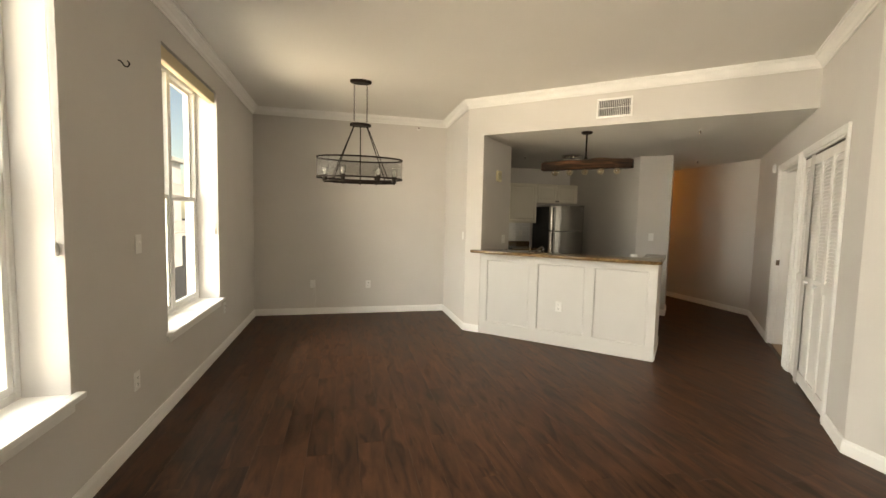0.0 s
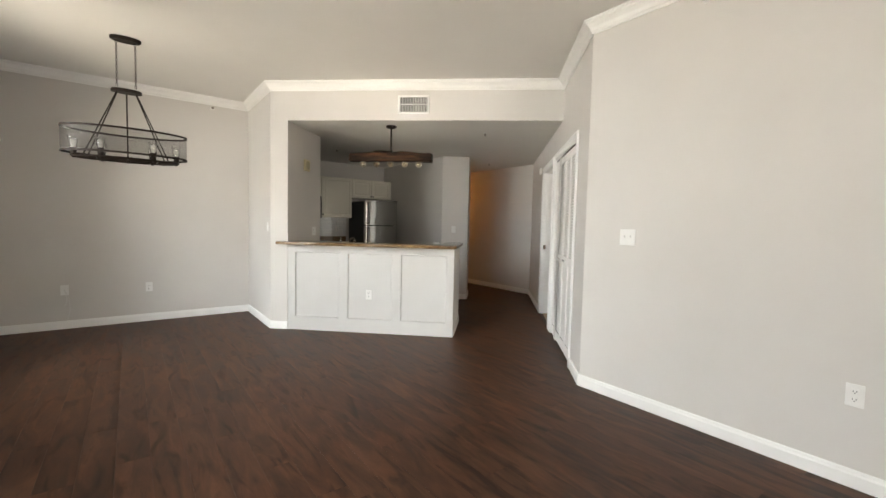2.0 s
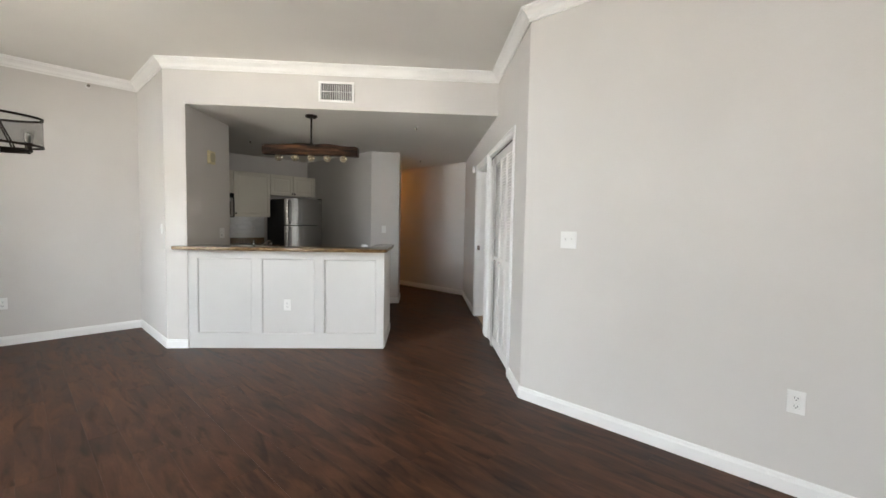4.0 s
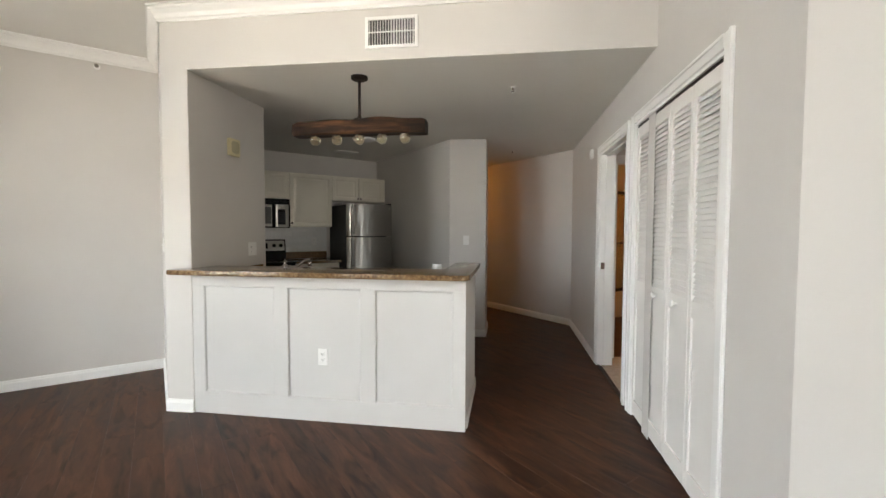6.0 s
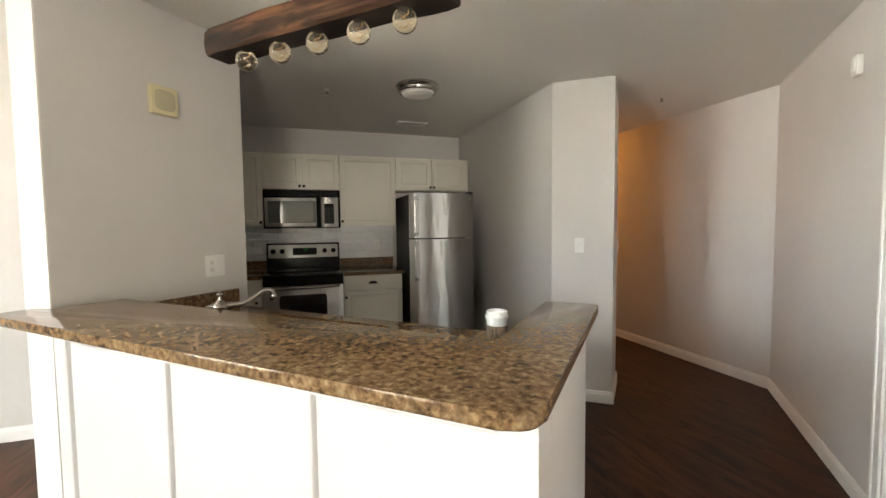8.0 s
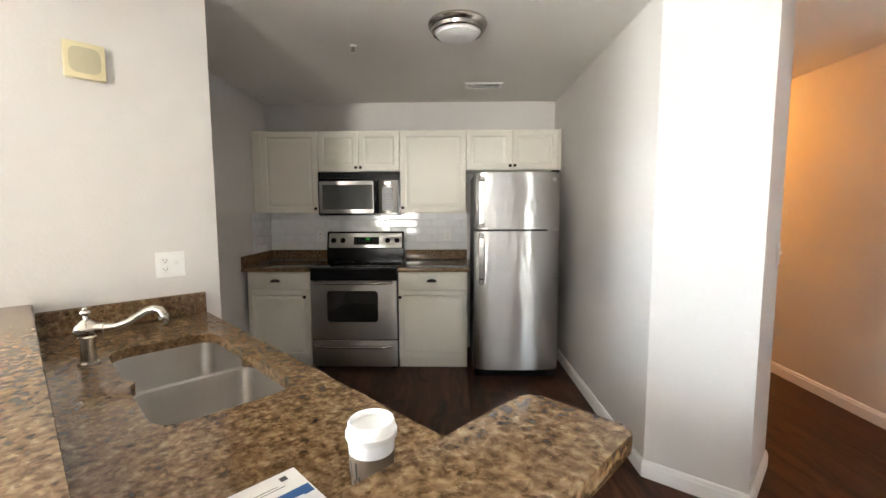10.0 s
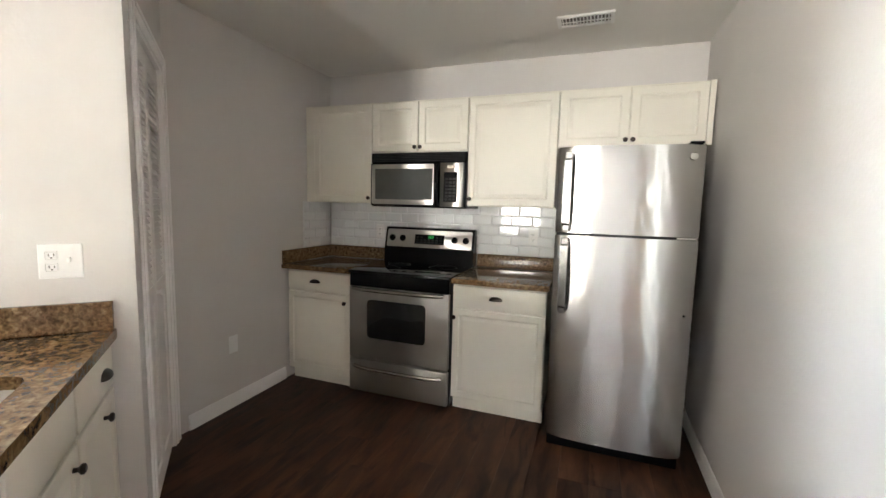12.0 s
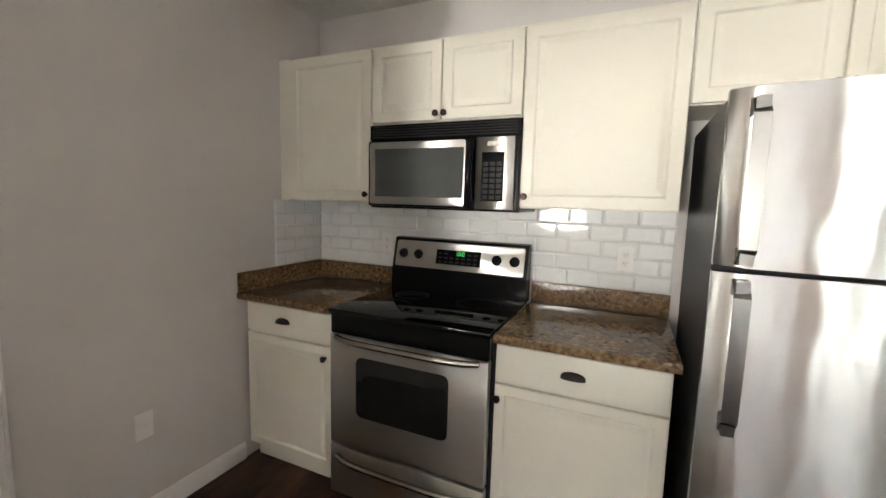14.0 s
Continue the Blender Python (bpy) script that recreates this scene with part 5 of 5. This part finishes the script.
fz = part("freezer_door", fridge_door(1.250, 1.708), FRIDGE, fr)
fridge_handle(1.262, 1.672, fz)
part("badge", lathe(bmesh.new(), [(0, 0.004), (0.016, 0.004), (0.018, 0.002), (0.018, 0)], pose(0.640, 0.012, 1.648, 90), 20), CHROME, fz, "round chrome badge")
ld = part("lower_door", fridge_door(0.080, 1.236), FRIDGE, fr)
fridge_handle(0.815, 1.222, ld)
part("door_stop", lathe(bmesh.new(), [(0, 0.003), (0.005, 0.003), (0.0055, 0)], pose(0.655, 0.0185, 0.850, 90), 12), BLACK, ld)
part("hinge_cover", B(FW - 0.075, FW - 0.012, 0.012, 0.10, 1.7085, 1.722, 0.004), BLACK, fr)
part("middle_hinge", B(FW - 0.10, FW - 0.01, 0.020, 0.060, 1.238, 1.248, 0.001), CHROME, fr)

# ---- things on the counter ----
cu = thing("paper_cup", "white takeaway coffee cup with a brown card sleeve", "cup", DIAG @ pose(-0.310, 5.262, cz1 + 0.001))
part("cup_body", lathe(bmesh.new(), [(0, 0.002), (0.029, 0.002), (0.029, 0), (0.031, 0), (0.0405, 0.118), (0.0405, 0.124), (0, 0.124)], seg=36), CUP, cu)
part("lid", lathe(bmesh.new(), [(0.0425, 0.112), (0.0435, 0.114), (0.0435, 0.122), (0.0405, 0.124), (0.0395, 0.136), (0.0375, 0.140), (0.0355, 0.140), (0.0345, 0.130), (0, 0.130)], seg=36), CUP, cu, "white plastic lid")
slv = part("sleeve", lathe(bmesh.new(), [(0.0335, 0.028), (0.0348, 0.028), (0.0392, 0.088), (0.0380, 0.088)], seg=36), SLEEVE, cu, "brown card sleeve with dark print")
bm = bmesh.new()
for a0, z0, z1 in ((-1.9, 0.04, 0.055), (-1.75, 0.05, 0.08), (-1.55, 0.038, 0.05), (-1.40, 0.05, 0.082), (-1.25, 0.04, 0.058), (-2.05, 0.055, 0.08)):
    q = []
    for a, z in ((a0, z0), (a0 + 0.09, z0), (a0 + 0.09, z1), (a0, z1)):
        r = 0.0354 + (z - 0.028) * 0.0733
        q.append(bm.verts.new((r * math.cos(a), r * math.sin(a), z)))
    bm.faces.new(q)
bmesh.ops.solidify(bm, geom=list(bm.faces), thickness=0.0004)
part("print", bm, SLEEVEINK, slv, smooth=False)


def flyer(m, label, bars):
    ob = thing("flyer", label, "flyer", m, "flyers on the counter")
    part("sheet", B(0, 0.14, 0, 0.216, 0, 0.0008), PAPER, ob, smooth=False)
    for name, mat, rects in bars:
        bm = bmesh.new()
        for x0, x1, y0, y1 in rects:
            box(bm, x0, x1, y0, y1, 0.0008, 0.0011)
        part(name, bm, mat, ob, smooth=False)
    return ob


plan = [(0.040, 0.130, 0.040, 0.042), (0.040, 0.042, 0.042, 0.120), (0.128, 0.130, 0.042, 0.170), (0.040, 0.085, 0.120, 0.122), (0.085, 0.087, 0.080, 0.170), (0.087, 0.128, 0.170, 0.172),
        (0.087, 0.110, 0.080, 0.082), (0.060, 0.062, 0.042, 0.080)]
flyer(DIAG @ pose(-0.486, 4.988, cz1 + 0.001), "white printed flyer with blue bands lying on the counter",
      [("blue_band", BLUE, [(0.062, 0.088, 0.004, 0.213)]), ("print", INK, [(0.014, 0.027, 0.180, 0.193), (0.034, 0.0355, 0.05, 0.17), (0.041, 0.0425, 0.04, 0.18)])])
flyer(DIAG @ pose(-0.418, 4.966, cz1 + 0.0025, 0, 0, -5), "white printed flyer with a floor plan and a blue band",
      [("blue_band", BLUE, [(0.006, 0.030, 0.012, 0.205)]), ("band_text", PAPER, [(0.016, 0.019, 0.04, 0.17)]), ("floor_plan", INK, plan)])

# ---- bathroom seen through the doorways ----
to = thing("toilet", "white porcelain toilet with its lid raised", "toilet", pose(7.955, 4.53, 0, 0, 0, 90))
bm = lathe(bmesh.new(), [(0, 0), (0.125, 0), (0.118, 0.03), (0.10, 0.14), (0.108, 0.22), (0.150, 0.32), (0.178, 0.375), (0.180, 0.395), (0, 0.395)], pose(0, 0.40, 0), 28, 1.0, 1.28)
box(bm, -0.10, 0.10, 0.06, 0.32, 0.0, 0.36, 0.03, 3)
part("bowl", bm, CHINA, to)
part("seat", lathe(bmesh.new(), [(0.115, 0.398), (0.175, 0.396), (0.185, 0.404), (0.180, 0.416), (0.120, 0.418), (0.112, 0.408)], pose(0, 0.41, 0), 32, 1.0, 1.22), CHINA, to)
bm = lathe(bmesh.new(), [(0, 0), (0.148, 0), (0.158, 0.006), (0.155, 0.016), (0, 0.020)], pose(0, 0.205, 0.615, 82), 32, 1.0, 1.20)
part("lid", bm, CHINA, to)
part("tank", B(-0.21, 0.21, 0.005, 0.185, 0.375, 0.70, 0.025, 3), CHINA, to)
part("tank_lid", B(-0.22, 0.22, 0.0, 0.197, 0.702, 0.735, 0.010, 2), CHINA, to)
tb = thing("towel_bar", "dark bronze towel bar on the bathroom wall", "towel bar", pose(7.97, 4.22, 1.527, 0, 0, 90))
part("rail", cyl(bmesh.new(), (0.0, 0.055, 0), (0.60, 0.055, 0), 0.008, seg=10), BRONZE, tb)
for x in (0.0, 0.60):
    part("bracket", lathe(bmesh.new(), [(0, 0), (0.026, 0), (0.024, 0.008), (0.010, 0.018), (0.012, 0.055), (0.014, 0.066), (0, 0.07)], pose(x, 0, 0, -90), 14), BRONZE, tb)
bt = thing("bathtub", "white bathtub with a framed amber glass shower screen", "bathtub", pose(6.49, 4.96, 0))
bm = bmesh.new()
for a, b, c, d in ((0, 1.465, 0, 0.06), (0, 1.465, 0.46, 0.53), (0, 0.06, 0.06, 0.46), (1.40, 1.465, 0.06, 0.46)):
    box(bm, a, b, c, d, 0, 0.40, 0.006, 2)
box(bm, 0.06, 1.40, 0.06, 0.46, 0, 0.12)
part("tub", bm, CHINA, bt)
bm = bmesh.new()
for z in (0.402, 1.90):
    box(bm, 0.01, 1.455, 0.012, 0.050, z, z + 0.045, 0.004)
for x in (0.01, 0.72, 1.425):
    box(bm, x, x + 0.03, 0.014, 0.048, 0.447, 1.90)
part("screen_frame", bm, BRONZE, bt)
part("screen_glass", B(0.04, 1.425, 0.028, 0.034, 0.447, 1.90), AMBERGLASS, bt)
part("screen_bar", cyl(bmesh.new(), (0.8, -0.02, 1.15), (1.38, -0.02, 1.15), 0.010, seg=10), BRONZE, bt)
lathe_h = pose(5.65, 7.55, LOW)
hl = thing("hall_ceiling_light", "glowing warm flush ceiling light in the hall", "ceiling light", lathe_h)
part("bowl", lathe(bmesh.new(), [(0.12, 0), (0.115, -0.03), (0.07, -0.055), (0, -0.06)], seg=24), material("lit_warm_glass", (0.8, 0.7, 0.5), 0.4, emit=(1.0, 0.6, 0.25), emit_strength=4.0), hl)
solo("threshold", B(0, 0.022, 0, 0.915, 0, 0.011, 0.003), BRONZE, "dark threshold strip under the bathroom passage door", "threshold", m=DIAG @ pose(CU, 5.30, 0.001))

# loose cord on the living room floor
solo("floor_cord", tube(bmesh.new(), [(3.135, -0.22, 0.10), (3.10, -0.24, 0.03), (3.0, -0.27, 0.006), (2.85, -0.36, 0.005), (2.72, -0.40, 0.005), (2.60, -0.52, 0.005), (2.62, -0.70, 0.005)], 0.004, 6),
     CORD, "white cord lying on the floor by the baseboard", "cord")

# ---- outside ----
solo("ground", prism(bmesh.new(), [(-400, -400), (400, -400), (400, 400), (-400, 400)], -3.7, -3.6), ASPHALT, "grey asphalt ground below the windows", "ground", "structure", smooth=False)
hs = thing("apartment_building", "cream stucco apartment building with white balconies across the yard", "building", pose(-15.0, 0, -3.6))
part("facade", B(-8, 0, -6, 44, 0, 9.6), STUCCO, hs, smooth=False)
part("roof", B(-8.4, 0.5, -6.4, 44.4, 9.6, 9.9), STUCCOW, hs, smooth=False)
for f in range(3):
    for k in range(7):
        y = 0.0 + k * 6.2
        z = 0.2 + f * 3.1
        if f:
            bal = part("balcony", B(0.0, 1.6, y, y + 4.2, z - 0.25, z), STUCCOW, hs, smooth=False)
            bm = B(1.52, 1.58, y, y + 4.2, z + 0.98, z + 1.05)
            box(bm, 1.52, 1.58, y, y + 4.2, z + 0.08, z + 0.13)
            for j in range(31):
                box(bm, 1.535, 1.565, y + 0.05 + j * 0.136, y + 0.08 + j * 0.136, z + 0.13, z + 0.98)
            part("railing", bm, STUCCOW, bal, smooth=False)
        wd = part("window", B(-0.05, 0.03, y + 0.9, y + 3.1, z + 0.05, z + 2.2), STUCCOW, hs, smooth=False)
        for a in (0.98, 2.04):
            part("pane", B(0.0, 0.04, y + a, y + a + 0.98, z + 0.13, z + 2.12), DARKPANE, wd, smooth=False)

# ---- tiled wall: each tile a piece ----
TW, TH, TG = 0.1528, 0.0741, 0.0010
tw_ = thing("tiled_backsplash", "white bevelled subway tile backsplash", "tile wall", pose(0, 0, 0), kind="structure")
part("grout_bed", B(CW + 0.010, 3.690, CN - 0.006, CN - 0.001, 1.0125, 1.3865), GROUT, tw_, smooth=False)
part("side_grout_bed", B(CW + 0.001, CW + 0.005, 7.16, CN - 0.007, 1.0125, 1.3865), GROUT, tw_, smooth=False)
TILES = {}


def tile_mesh(w):
    key = round(w, 4)
    if key not in TILES:
        bm = bmesh.new()
        rows = [[bm.verts.new((x, y, z)) for x, z in ((a, a), (w - a, a), (w - a, TH - a), (a, TH - a))] for a, y in ((0, 0.002), (0.0, -0.002), (0.009, -0.0068))]
        for p, q in zip(rows, rows[1:]):
            for k in range(4):
                bm.faces.new([p[k], p[(k + 1) % 4], q[(k + 1) % 4], q[k]])
        bm.faces.new(rows[-1])
        TILES[key] = mesh_of("tile", bm, TILE, False)
    return TILES[key]


def tile_row(x0, x1, shift, place):
    x = x0 - shift
    while x < x1 - 0.012:
        a, b = max(x, x0), min(x + TW, x1)
        if b - a > 0.012:
            t = new("tile", tile_mesh(b - a))
            t.parent = tw_
            t.matrix_local = place(a)
        x += TW + TG


for r in range(5):
    z = 1.0135 + r * (TH + TG * 0.6)
    tile_row(CW + 0.012, 3.688, (TW / 2 if r % 2 else 0.02), lambda a, z=z: pose(a, CN - 0.007 + 0.0006 * random.uniform(-1, 1), z, random.uniform(-0.4, 0.4), 0, random.uniform(-0.3, 0.3)))
    tile_row(0, CN - 0.012 - 7.16, (0.0 if r % 2 else TW / 2), lambda a, z=z: pose(CW + 0.006, 7.16 + a, z, 0, 0, 90))

# ---- floor: each plank a piece ----
fl = solo("floor", prism(bmesh.new(), [(-1.5, -3.5), (8.6, -3.5), (8.6, 9.6), (-1.5, 9.6)], -0.06, -0.004), GAP, "dark reddish brown wood plank floor", "floor", "structure", smooth=False)
PW, PL = 0.152, 1.22
PLANK = {}


def plank_mesh(length):
    key = round(length, 2)
    if key not in PLANK:
        bm = B(0.0002, PW - 0.0002, 0.0002, key - 0.0002, -0.004, 0.0, 0.0004)
        PLANK[key] = mesh_of("plank", bm, FLOOR, False)
    return PLANK[key]


def walked(x, y):
    """Whether a plank at this place can be seen."""
    u, v = x * math.cos(A) + y * math.sin(A), -x * math.sin(A) + y * math.cos(A)
    living = WX - 0.1 < x < EX + 0.1 and SY - 0.2 < y < NY + 0.1 and (u < CU + 0.15 or y < EY) and not (x > SX and v > IV)
    kitchen = v > (3.0 if x > EX else IV - 0.3) and u < CU + 0.1 and 1.5 < x < 6.5 and y < 9.4 and (x < 4.9 and y < 7.2 or x >= 4.7)
    bath = u > 1.1 and v > 6.4 and x < 8.05 and 2.5 < y < 5.6
    return living or kitchen or bath


rnd = random.Random(7)
x = WX - 0.05
while x < 8.2:
    y = SY - rnd.uniform(0, PL)
    end = NY + 0.08 if x < 1.5 else (CN + 0.06 if x < 5.0 else (9.45 if x < 6.36 else 5.56))
    while y < end:
        a, b = max(y, SY - 0.03), min(y + PL, end)
        if b - a > 0.06 and any(walked(x + PW / 2, a + (b - a) * k) for k in (0.05, 0.35, 0.65, 0.95)):
            p = new("plank", plank_mesh(b - a))
            p.parent = fl
            p.matrix_local = pose(x, a, 0)
        y += PL
    x += PW
solo("carpet", prism(bmesh.new(), [dw(1.185, 3.6), (3.36, 1.55), (3.36, 0.0), dw(2.5, 2.3), dw(4.6, 2.3), dw(4.6, 6.495), dw(1.185, 6.495)], 0.0005, 0.010), CARPET, "beige carpet of the bedroom", "carpet", "structure", smooth=False)
